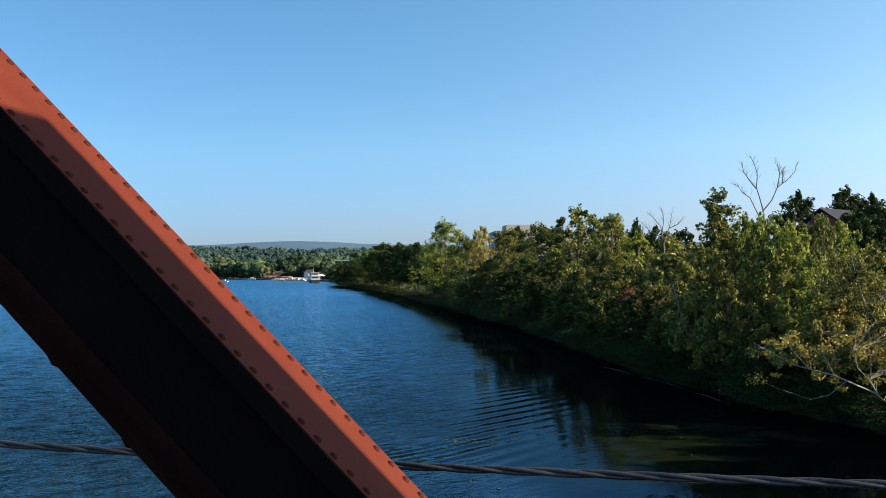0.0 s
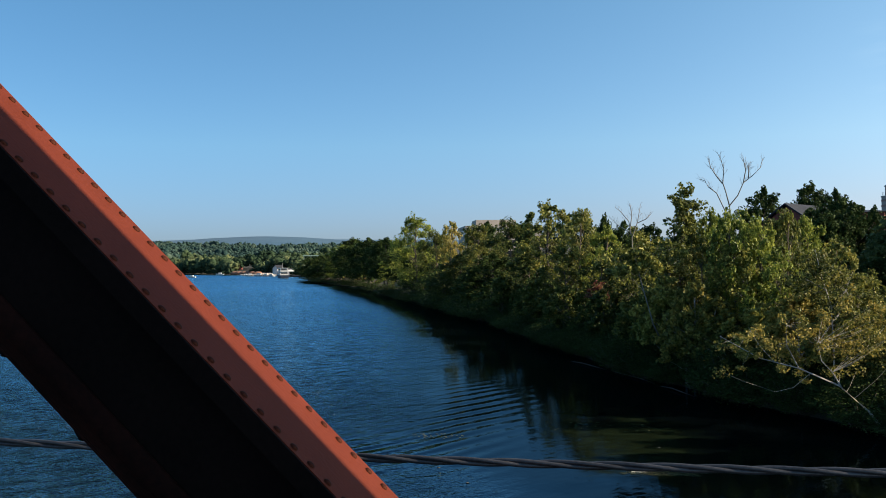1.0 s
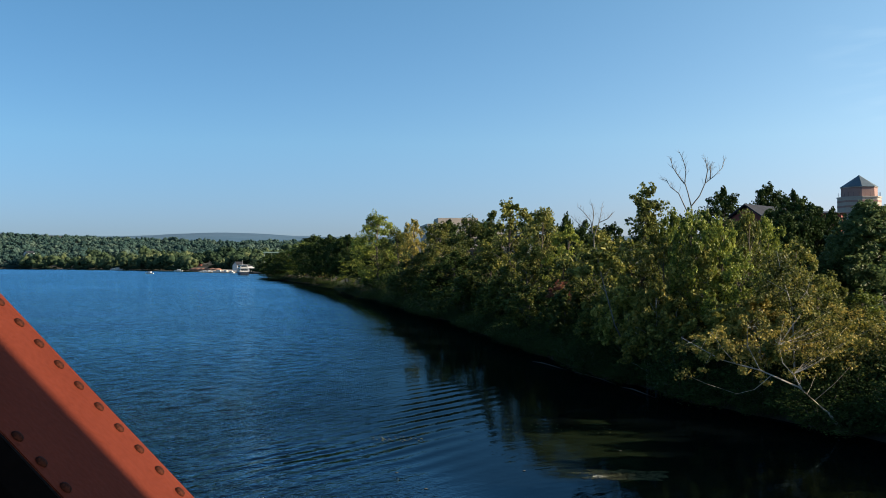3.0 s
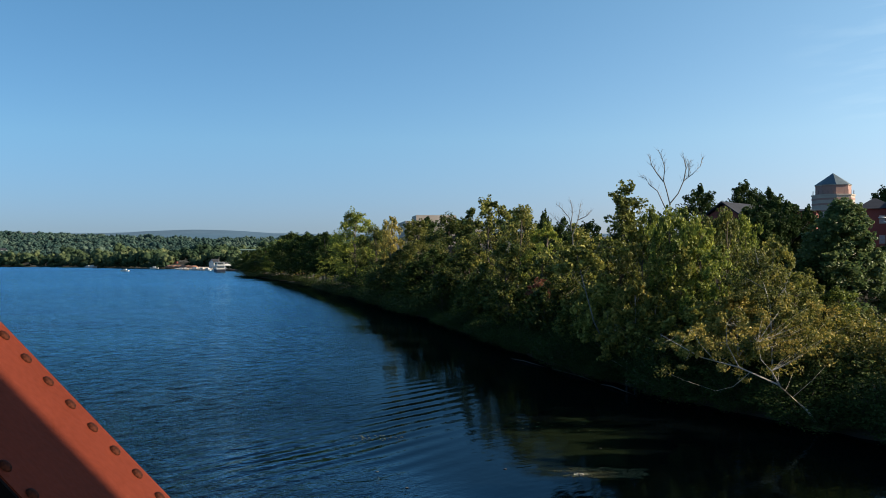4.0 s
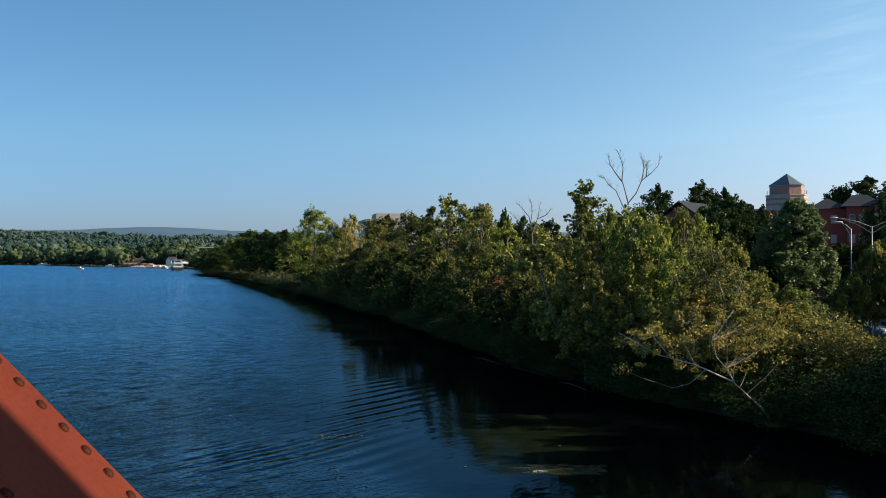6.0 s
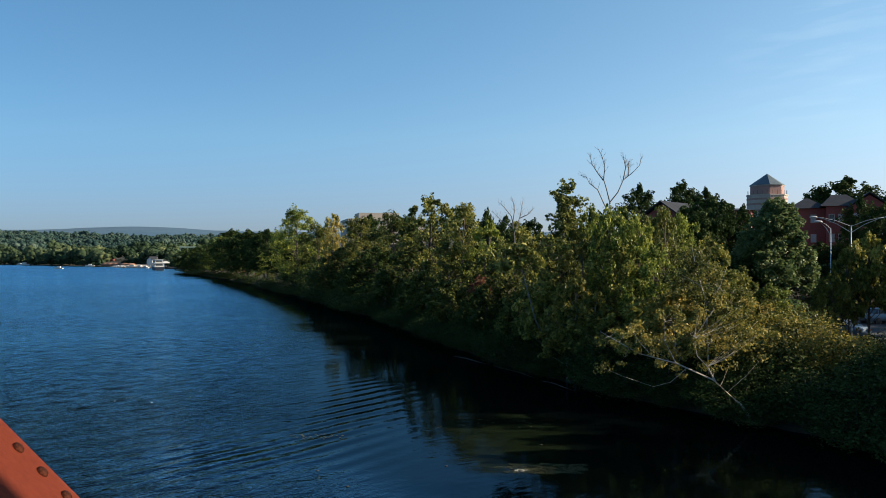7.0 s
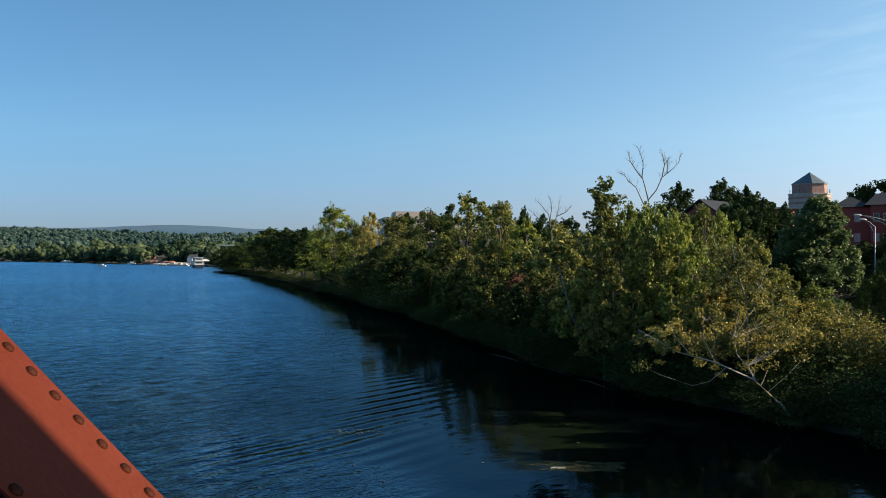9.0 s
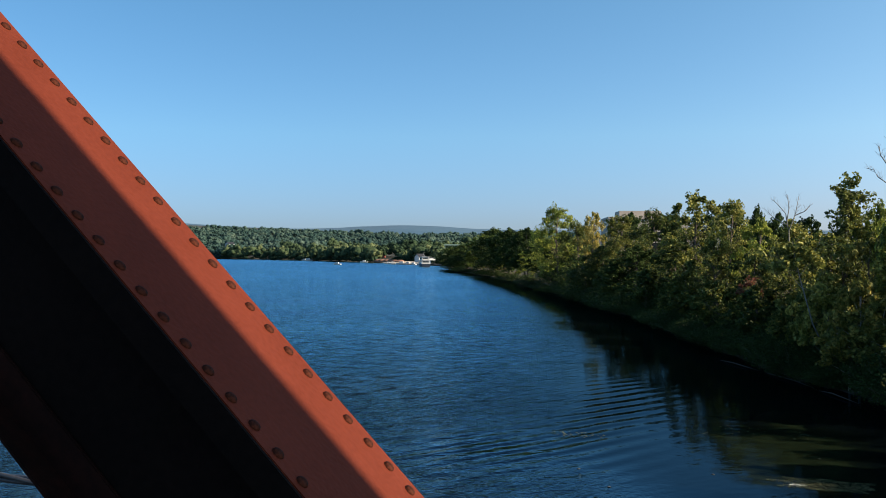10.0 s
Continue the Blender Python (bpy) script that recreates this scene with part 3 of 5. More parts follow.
PROTO = {
    "green": [tree("tree", 11 + i, 12, 3.6, 1.6, 38, 32, 0.25, GREEN, gap=0.08) for i in range(4)],
    "olive": [tree("tree", 21 + i, 12, 3.3, 1.6, 36, 32, 0.25, OLIVE, gap=0.08) for i in range(4)],
    "yellow": [tree("tree", 31 + i, 10, 3.2, 1.6, 32, 34, 0.21, YELLOW, BARK, gap=0.1) for i in range(3)],
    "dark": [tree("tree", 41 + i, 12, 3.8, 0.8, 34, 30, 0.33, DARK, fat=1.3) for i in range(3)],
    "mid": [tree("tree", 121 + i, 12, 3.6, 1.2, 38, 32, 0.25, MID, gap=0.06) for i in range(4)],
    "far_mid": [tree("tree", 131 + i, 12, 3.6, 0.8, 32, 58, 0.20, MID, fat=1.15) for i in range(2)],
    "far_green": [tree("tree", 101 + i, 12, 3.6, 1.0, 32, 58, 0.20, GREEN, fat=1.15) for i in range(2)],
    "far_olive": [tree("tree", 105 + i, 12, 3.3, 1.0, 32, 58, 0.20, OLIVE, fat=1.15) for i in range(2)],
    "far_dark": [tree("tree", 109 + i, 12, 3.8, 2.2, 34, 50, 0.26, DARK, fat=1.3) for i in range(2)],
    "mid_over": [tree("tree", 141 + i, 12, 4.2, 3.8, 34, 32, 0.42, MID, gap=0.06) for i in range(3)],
    "olive_over": [tree("tree", 151 + i, 12, 4.2, 3.8, 34, 32, 0.42, OLIVE, gap=0.08) for i in range(2)],
    "yellow_over": [tree("tree", 161 + i, 12, 4.2, 3.8, 34, 32, 0.42, YELLOW, PALE_BARK, gap=0.1) for i in range(3)],
    "tall": [tree("tree", 53 + i, 14, 2.7, 2.0, 26, 36, 0.24, OLIVE, shape="tall", gap=0.05, fat=0.85) for i in range(2)],
    "cone": [tree("tree", 62, 12, 4.6, 0.4, 190, 30, 0.23, COOL, shape="cone", fat=1.2)],
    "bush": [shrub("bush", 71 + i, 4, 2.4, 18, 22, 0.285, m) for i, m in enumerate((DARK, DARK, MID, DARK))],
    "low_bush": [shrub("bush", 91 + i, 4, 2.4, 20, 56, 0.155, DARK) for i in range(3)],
    "brush": [shrub("bush", 81 + i, 4, 2.4, 18, 55, 0.2, YELLOW) for i in range(2)],
}
BASE = {"mid_over": (12, 4.2), "olive_over": (12, 4.2), "yellow_over": (12, 4.2), "green": (12, 3.6), "olive": (12, 3.3), "yellow": (10, 3.2), "dark": (12, 3.8), "mid": (12, 3.6), "far_mid": (12, 3.6), "tall": (14, 2.5), "cone": (12, 4.6), "far_green": (12, 3.6), "far_olive": (12, 3.3), "far_dark": (12, 3.8), "bush": (4, 2.4), "low_bush": (4, 2.4), "brush": (4, 2.4)}
WORDS = {
    "green": ("leafy green riverside tree on the bank", "tree"), "olive": ("olive-green riverside tree with sunlit upper leaves", "tree"),
    "yellow": ("pale-barked tree with yellowing leaves over the water", "tree"), "dark": ("dense dark green tree, darkened partly for shade", "tree"),
    "mid": ("riverside tree with leaves darkened for shade, a few brighter", "tree"), "tall": ("tall narrow tree with loose sunlit leaves", "tree"), "cone": ("broad cone-shaped green tree beside the road", "tree"),
    "mid_over": ("low green tree overhanging the water, darkened for shade", "tree"), "olive_over": ("low olive-green tree overhanging the water", "tree"),
    "yellow_over": ("low tree with yellowing leaves overhanging the water", "tree"),
    "bush": ("dense green bush on the river bank, leaves darkened for shade", "bush"), "low_bush": ("low bush at the foot of the bank, darkened for shade", "bush"), "brush": ("sunlit yellow-green bush on the bank", "bush")}
used = {}
pick = random.Random(7)


def plant(kind, x, y, top, r, base=None):
    """A tree of that kind with its top at the height top and a crown of radius r."""
    if y > (84 if kind == "dark" else 125) and "far_" + kind in PROTO:
        kind, r = "far_" + kind, r * 1.25
    i = used.get(kind, 0)
    used[kind] = i + 1
    proto = PROTO[kind][i % len(PROTO[kind])]
    z = ground_z(x, y) if base is None else base
    h0, r0 = BASE[kind]
    sz, sr = (top - z) / h0 * (1.0 if kind == "cone" else 1.05), r / r0
    m = Matrix.LocRotScale((x, y, z - 0.05), Euler((0, 0, pick.random() * 6.28)), (sr, sr, sz))
    ob = copy_thing(proto, m)
    words = WORDS[kind.replace("far_", "")]
    tagged(ob, words[0], words[1], "plants on the river bank")
    return ob

for row in (
        ("dark", -122.9, 408.2, 8.1, 4.9),
        ("green", -104.4, 371.9, 10.3, 5.2),
        ("dark", -87.7, 335.1, 15.1, 5.3),
        ("dark", -74.0, 307.6, 15.7, 5.3),
        ("dark", -58.2, 265.0, 15.5, 4.9),
        ("cone", 23.9, 71.3, 12.9, 5.3),
        # back row
        ("green", -38.8, 209.5, 19.2, 5.3),
        ("yellow", -26.7, 183.5, 16.6, 3.5),
        ("mid", -32.7, 201.0, 15.3, 4.1),
        ("mid", -18.1, 158.5, 14.9, 4.0),
        ("mid", -11.3, 145.0, 15.1, 3.8),
        ("olive", -4.1, 119.5, 15.9, 4.3),
        ("olive", -0.3, 102.5, 14.1, 2.7),
        ("green", 2.6, 100.0, 11.8, 2.8),
        ("olive", 5.4, 90.5, 11.3, 2.7),
        ("tall", 8.1, 74.0, 14.0, 2.3),
        ("green", 10.3, 75.0, 12.4, 1.7),
        ("green", 11.7, 68.5, 11.8, 2.1),
        ("olive", 14.1, 68.0, 10.8, 1.9),
        ("green", 16.3, 68.0, 11.3, 1.9),
        ("olive", 16.4, 61.5, 9.5, 1.7),
        ("mid", 17.1, 84.0, 11.9, 2.6),
        ("green", 18.9, 82.0, 11.3, 2.2),
        ("dark", 22.2, 86.0, 12.0, 2.6),
        ("green", 10.2, 63.0, 11.7, 1.8),
        ("olive", 14.2, 65.0, 11.7, 1.6),
        ("green", 11.9, 63.0, 11.0, 1.7),
        # middle row
        ("mid", -21.8, 161.5, 9.8, 4.1),
        ("dark", -13.7, 139.5, 9.4, 3.9),
        ("mid", -7.1, 119.0, 9.5, 3.9),
        ("mid", -1.7, 100.5, 9.6, 3.4),
        ("mid", 1.9, 89.0, 8.7, 2.7),
        ("olive", 4.6, 78.5, 9.1, 2.4),
        ("olive", 6.7, 72.0, 9.4, 2.4),
        ("yellow", 8.8, 67.5, 9.6, 2.3),
        ("olive", 10.5, 62.5, 9.2, 2.3),
        ("green", 12.4, 59.0, 9.0, 2.1),
        ("yellow", 14.1, 56.5, 8.6, 2.0),
        ("olive", 15.8, 55.5, 7.5, 1.9),
        # front row
        ("mid_over", -25.6, 165.0, 6.5, 3.5),
        ("mid_over", -17.2, 141.0, 6.6, 3.2),
        ("mid_over", -10.5, 120.5, 6.3, 3.0),
        ("mid_over", -5.0, 102.0, 6.1, 2.7),
        ("mid_over", -1.0, 88.0, 5.9, 2.5),
        ("mid_over", 2.0, 77.5, 5.8, 2.3),
        ("mid_over", 4.5, 69.5, 5.8, 2.2),
        ("olive_over", 6.5, 65.5, 6.0, 2.3),
        ("yellow_over", 8.3, 60.5, 5.9, 2.1),
        ("olive_over", 5.9, 64.6, 7.2, 2.3),
        ("yellow_over", 7.4, 60.9, 6.8, 2.0),
        ("yellow_over", 8.7, 58.3, 4.4, 1.9),
        ("yellow_over", 7.0, 61.9, 4.6, 1.9),
        ("olive_over", 10.6, 56.8, 5.6, 2.1),
        ("yellow_over", 12.4, 54.0, 6.2, 2.1),
        ("olive_over", 14.3, 52.0, 5.7, 2.0),
):
    plant(*row)
for row in (
        ("brush", 18.3, 54.2, 5.2, 2.1),
        ("brush", 20.6, 54.4, 4.6, 1.9),
        ("brush", 21.8, 52.8, 4.1, 1.7),
        ("brush", 18.0, 50.0, 3.9, 1.7),
        ("brush", 16.1, 51.2, 4.6, 1.9),
        ("brush", 19.7, 50.5, 4.5, 2.0),
        ("brush", 21.1, 49.9, 4.1, 1.8),
        ("brush", 18.9, 52.9, 5.0, 2.2),
        ("brush", 19.6, 56.9, 5.6, 1.9),
        ("olive", 17.7, 58.6, 7.5, 1.8),
        ("green", 19.4, 58.0, 6.5, 1.8),
        ("brush", 21.6, 55.6, 4.2, 1.6),
        ("brush", 22.6, 54.8, 3.9, 1.6),
        ("low_bush", 23.6, 53.2, 3.9, 1.7),
        ("low_bush", 23.2, 50.6, 4.2, 1.8),
        ("low_bush", 24.6, 49.5, 4.0, 2.1),
        ("low_bush", 22.8, 46.5, 4.4, 2.2),
        ("low_bush", 21.2, 47.2, 3.9, 2.0),
        ("low_bush", 24.5, 44.0, 4.2, 2.4),
        ("green", 25.8, 50.5, 7.8, 1.9),
        ("dark", 21.3, 70.0, 8.1, 2.7),
):
    plant(*row)
for row in (
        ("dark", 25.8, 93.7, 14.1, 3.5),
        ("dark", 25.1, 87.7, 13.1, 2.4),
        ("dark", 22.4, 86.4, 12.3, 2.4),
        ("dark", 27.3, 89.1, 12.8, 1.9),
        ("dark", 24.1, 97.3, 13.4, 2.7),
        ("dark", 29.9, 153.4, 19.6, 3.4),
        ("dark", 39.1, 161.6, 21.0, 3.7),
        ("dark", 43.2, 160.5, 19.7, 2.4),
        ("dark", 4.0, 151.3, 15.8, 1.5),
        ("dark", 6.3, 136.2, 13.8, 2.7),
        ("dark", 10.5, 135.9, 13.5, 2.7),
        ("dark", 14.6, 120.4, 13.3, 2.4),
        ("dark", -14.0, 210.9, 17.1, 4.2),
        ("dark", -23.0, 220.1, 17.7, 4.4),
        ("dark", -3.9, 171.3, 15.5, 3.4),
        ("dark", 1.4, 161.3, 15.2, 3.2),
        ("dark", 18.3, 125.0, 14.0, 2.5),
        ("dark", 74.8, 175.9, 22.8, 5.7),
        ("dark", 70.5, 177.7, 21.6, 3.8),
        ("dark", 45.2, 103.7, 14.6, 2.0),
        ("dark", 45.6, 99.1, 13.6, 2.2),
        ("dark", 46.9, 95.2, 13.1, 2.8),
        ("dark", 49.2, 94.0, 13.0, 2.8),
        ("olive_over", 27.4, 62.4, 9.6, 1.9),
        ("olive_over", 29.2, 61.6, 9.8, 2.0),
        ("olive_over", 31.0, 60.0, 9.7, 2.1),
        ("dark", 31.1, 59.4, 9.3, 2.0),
):
    plant(*row)
for row in (
        ("low_bush", 15.6, 48.8, 2.8, 2.0),
        ("low_bush", 17.4, 46.0, 2.7, 2.1),
        ("low_bush", 19.1, 44.2, 3.4, 2.2),
        ("low_bush", 20.4, 42.5, 4.1, 2.3),
        ("low_bush", 17.5, 41.6, 1.6, 2.2),
        ("low_bush", 18.6, 38.9, 2.1, 2.1),
        ("low_bush", 20.9, 38.8, 4.0, 2.3),
        ("low_bush", 13.8, 51.0, 1.8, 1.5),
        ("low_bush", 7.4, 64.6, 2.0, 1.5),
        ("low_bush", -0.2, 87.3, 2.6, 1.8),
):
    plant(*row)
for row in (
        ("dark", -123.5, 423.7, 8.6, 7.4),
        ("dark", -106.2, 387.0, 11.1, 7.5),
        ("dark", -88.7, 350.3, 14.2, 7.3),
        ("dark", -81.2, 341.8, 14.1, 7.1),
        ("green", -80.0, 321.5, 8.3, 5.1),
        ("dark", -67.5, 293.7, 9.1, 4.6),
        ("green", -54.2, 255.7, 10.4, 4.4),
        ("dark", -47.2, 236.7, 11.8, 4.4),
        ("dark", -41.0, 227.7, 13.1, 4.6),
        ("dark", -138.5, 450.5, 6.9, 6.3),
        ("dark", -38.4, 238.2, 12.6, 4.8),
        ("dark", -83.3, 320.7, 17.2, 6.7),
        ("dark", -70.5, 293.0, 16.2, 6.0),
        ("green", -100.9, 367.7, 16.1, 5.6),
        ("dark", -62.4, 279.4, 15.8, 5.7),
        ("mid_over", 24.0, 60.2, 7.2, 1.3),
        ("mid_over", 25.9, 61.9, 8.6, 1.4),
):
    plant(*row)
for row in (
        ("dark", 44.3, 112.9, 9.8, 3.3),
        ("dark", 45.7, 109.3, 9.7, 3.5),
        ("dark", 48.7, 108.0, 10.8, 3.5),
        ("dark", 51.7, 106.6, 10.4, 3.5),
        ("dark", 41.5, 102.3, 7.4, 2.9),
        ("dark", 43.7, 101.3, 7.4, 2.9),
        ("dark", 46.2, 100.1, 7.8, 3.3),
        ("dark", 41.1, 108.3, 8.1, 2.7),
        ("dark", 49.0, 98.9, 7.9, 3.3),
        ("dark", 64.0, 136.9, 17.2, 3.2),
        ("dark", -137.1, 438.4, 11.4, 4.9),
        ("dark", -128.7, 427.4, 11.9, 5.1),
        ("dark", -120.0, 414.3, 12.8, 5.2),
        ("dark", -111.1, 401.2, 14.2, 5.3),
):
    plant(*row)

# undergrowth: two uneven rows of bushes along the bank, hanging over the water
def along_shore(step):
    for (ax, ay), (bx, by) in zip(SHORE[3:15], SHORE[4:16]):
        length = math.hypot(bx - ax, by - ay)
        k = step * (1 if ay < 90 else 2.6 if ay < 200 else 4.5)
        for i in range(int(length / k) + 1):
            t = (i + pick.random() * 0.6) * k / length
            nx_, ny_ = (by - ay) / length, -(bx - ax) / length
            yield ax + (bx - ax) * t, ay + (by - ay) * t, nx_, ny_, 1 if ay < 90 else 1.7 if ay < 200 else 2.4


# these bushes carry the darkened leaves where the bank lies in shade
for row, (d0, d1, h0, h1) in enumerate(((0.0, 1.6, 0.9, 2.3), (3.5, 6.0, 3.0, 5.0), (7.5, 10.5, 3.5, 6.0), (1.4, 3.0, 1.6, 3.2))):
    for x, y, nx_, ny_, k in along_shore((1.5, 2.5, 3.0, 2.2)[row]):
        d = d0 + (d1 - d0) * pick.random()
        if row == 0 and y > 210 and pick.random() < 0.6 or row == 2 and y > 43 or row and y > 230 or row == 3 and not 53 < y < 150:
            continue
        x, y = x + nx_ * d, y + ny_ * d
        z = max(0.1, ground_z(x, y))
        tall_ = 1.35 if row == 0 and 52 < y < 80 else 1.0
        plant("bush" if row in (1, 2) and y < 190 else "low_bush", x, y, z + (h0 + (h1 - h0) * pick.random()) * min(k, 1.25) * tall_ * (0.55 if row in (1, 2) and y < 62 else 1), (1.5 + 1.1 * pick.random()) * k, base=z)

# unseen trees added by the bridge approach to shade near bank and road
for row in (("green", 29, 36, 13.5, 3.6), ("dark", 33, 31, 14.5, 4.0), ("green", 37, 37, 15, 4.0), ("dark", 36, 24, 14, 4.0), ("green", 41, 29, 15, 4.2), ("dark", 45, 36, 16, 4.4), ("green", 42, 19, 14, 4.0), ("dark", 28, 41, 11.5, 3.2),
            ("dark", 33.5, 50, 8.8, 3.2), ("dark", 33, 46, 9, 3.2), ("dark", 27.5, 44.5, 10.5, 3.2), ("dark", 25.6, 39.3, 10, 3.2), ("dark", 46, 66, 13, 4.5), ("dark", 47.5, 84, 13, 4), ("dark", 50.5, 90, 14, 4.5), ("dark", 47, 73, 14, 4.5), ("dark", 52, 80, 14, 5)):
    plant(*row)
for protos in PROTO.values():
    for ob in protos:
        for o in (*ob.children_recursive, ob):
            bpy.data.objects.remove(o)

# ---------------------------------------------------------------- far woods
def far_woods():
    rg = np.random.default_rng(77)
    az = np.radians(rg.uniform(-40, -9, 7500))
    d = 430 + 1900 * rg.random(7500) ** 1.05
    x, y = d * np.sin(az), d * np.cos(az)
    i = inland(x, y)
    keep = (i > 30) & (rg.random(7500) < np.where(d > 1120, 0.85, 0.5))
    sx, sy = [], []
    for (ax, ay), (bx, by) in zip(SHORE[15:-1], SHORE[16:]):
        n = int(math.hypot(bx - ax, by - ay) / 4.5)
        t = rg.random(n)
        ln = math.hypot(bx - ax, by - ay)
        off = rg.uniform(3, 16, n) + (24 if ay < 700 else 0)
        sx.append(ax + (bx - ax) * t + (by - ay) / ln * off)
        sy.append(ay + (by - ay) * t - (bx - ax) / ln * off)
    tall = np.concatenate([x[keep], *sx]).size
    for (ax, ay), (bx, by) in zip(SHORE[15:-1], SHORE[16:]):
        ln = math.hypot(bx - ax, by - ay)
        n = int(ln / 2.6)
        t = rg.random(n)
        off = rg.uniform(1.0, 5.0, n) + (20 if 600 < ay < 700 else 5 if ay < 600 else 0)
        sx.append(ax + (bx - ax) * t + (by - ay) / ln * off)
        sy.append(ay + (by - ay) * t - (bx - ax) / ln * off)
    x, y = np.concatenate([x[keep], *sx]), np.concatenate([y[keep], *sy])
    z = height(x, y)
    n = len(x)
    hgt = rg.uniform(8, 19, n)
    rad = rg.uniform(4.6, 9.6, n)
    swell_ = np.array([1 + 0.55 * noise.noise(Vector((px / 38, py / 38, 7))) for px, py in zip(x, y)])
    hgt, rad = hgt * swell_, rad * swell_
    hgt = np.where(np.hypot(x, y) < 820, hgt * 0.72, hgt)
    far_off = np.hypot(x, y) > 1120
    hgt, rad = np.where(far_off, hgt * 0.85, hgt), np.where(far_off, rad * 0.9, rad)
    hgt[tall:], rad[tall:] = rg.uniform(2.0, 5.0, n - tall), rg.uniform(1.6, 3.4, n - tall)
    # leave out what stands wholly hidden behind nearer trees
    dist, ang = np.hypot(x, y), np.round(np.degrees(np.arctan2(x, y)) / 0.3)
    rise = np.degrees(np.arctan2(z + hgt - 8.5, dist))
    high, seen = {}, np.zeros(n, bool)
    for i in np.argsort(dist):
        if i >= tall or rise[i] > high.get(ang[i], -9) - 0.18:
            seen[i] = True
            high[ang[i]] = max(high.get(ang[i], -9), rise[i])
    low = (np.arange(n) >= tall)[seen]
    x, y, z, hgt, rad = x[seen], y[seen], z[seen], hgt[seen], rad[seen]
    n = len(x)
    # each crown is a heap of rounded clumps with an uneven surface
    bm = bmesh.new()
    bmesh.ops.create_icosphere(bm, subdivisions=1, radius=1)
    ball = np.array([v.co[:] for v in bm.verts])
    skin = np.array([[v.index for v in f.verts] for f in bm.faces])
    bm.free()
    lumps, k, q = 10, len(ball), 16
    dd = rg.normal(size=(n, lumps, 3))
    dd /= np.linalg.norm(dd, axis=2)[:, :, None]
    dd[:, :, 2] = np.abs(dd[:, :, 2]) * 1.6 - 0.8
    dd[:, 0] = (0, 0, 0.2)
    c = np.stack([x, y, z + hgt * 0.5], 1)[:, None, :]
    lump = (c + dd * np.stack([rad, rad, hgt * 0.42], 1)[:, None, :] * rg.uniform(0.5, 0.9, (n, lumps, 1))).reshape(-1, 1, 3)
    size = (rg.uniform(0.26, 0.52, (n, lumps)) * rad[:, None]).reshape(-1, 1, 1)
    size[::lumps] *= 1.5
    m = len(lump)
    v1 = (lump + ball[None] * size * rg.uniform(0.55, 1.1, (m, k, 1)) * (1, 1, 0.9)).reshape(-1, 3)
    f1 = (skin[None] + (np.arange(m) * k)[:, None, None]).reshape(-1, 3)
    out = rg.normal(size=(m, q, 3))
    out /= np.linalg.norm(out, axis=2)[:, :, None]
    p = lump + out * size * rg.uniform(0.85, 1.2, (m, q, 1))
    a = np.cross(out + rg.normal(size=(m, q, 3)) * 0.2, rg.normal(size=(m, q, 3)))
    a /= np.linalg.norm(a, axis=2)[:, :, None]
    b = np.cross(out, a)
    w = size * rg.uniform(0.16, 0.32, (m, q, 1))
    v2 = np.stack([p - a * w, p + b * w * 1.2, p + a * w], 2).reshape(-1, 3)
    v, f = np.concatenate([v1, v2]), np.concatenate([f1, np.arange(len(v2)).reshape(-1, 3) + len(v1)])
    hue = np.clip(rg.normal(0.42, 0.24, n) + np.array([0.8 * noise.noise(Vector((px / 70, py / 70, 2))) for px, py in zip(x, y)]), 0, 1)
    # the shaded band along the shore is painted as darker low shrubs
    hue = np.repeat(np.where(low, hue * 0.2, hue), lumps) + rg.normal(0, 0.05, m)
    tone = np.concatenate([np.repeat(hue, k) + rg.normal(0, 0.04, m * k), np.repeat(np.repeat(hue, q) + rg.normal(0.02, 0.05, m * q), 3)])
    return v, f, tone


wv, wf, tones = far_woods()
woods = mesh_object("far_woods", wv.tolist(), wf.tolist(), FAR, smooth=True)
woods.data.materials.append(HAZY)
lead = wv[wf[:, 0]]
# trees beyond 1120 m get the leaves blued for haze
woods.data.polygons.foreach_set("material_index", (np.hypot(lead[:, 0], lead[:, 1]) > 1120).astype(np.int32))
woods.data.attributes.new("tone", "FLOAT", "POINT").data.foreach_set("value", tones.astype(np.float32))
tagged(woods, "mixed green woods on the far shore and hills", "woods", kind="stuff")


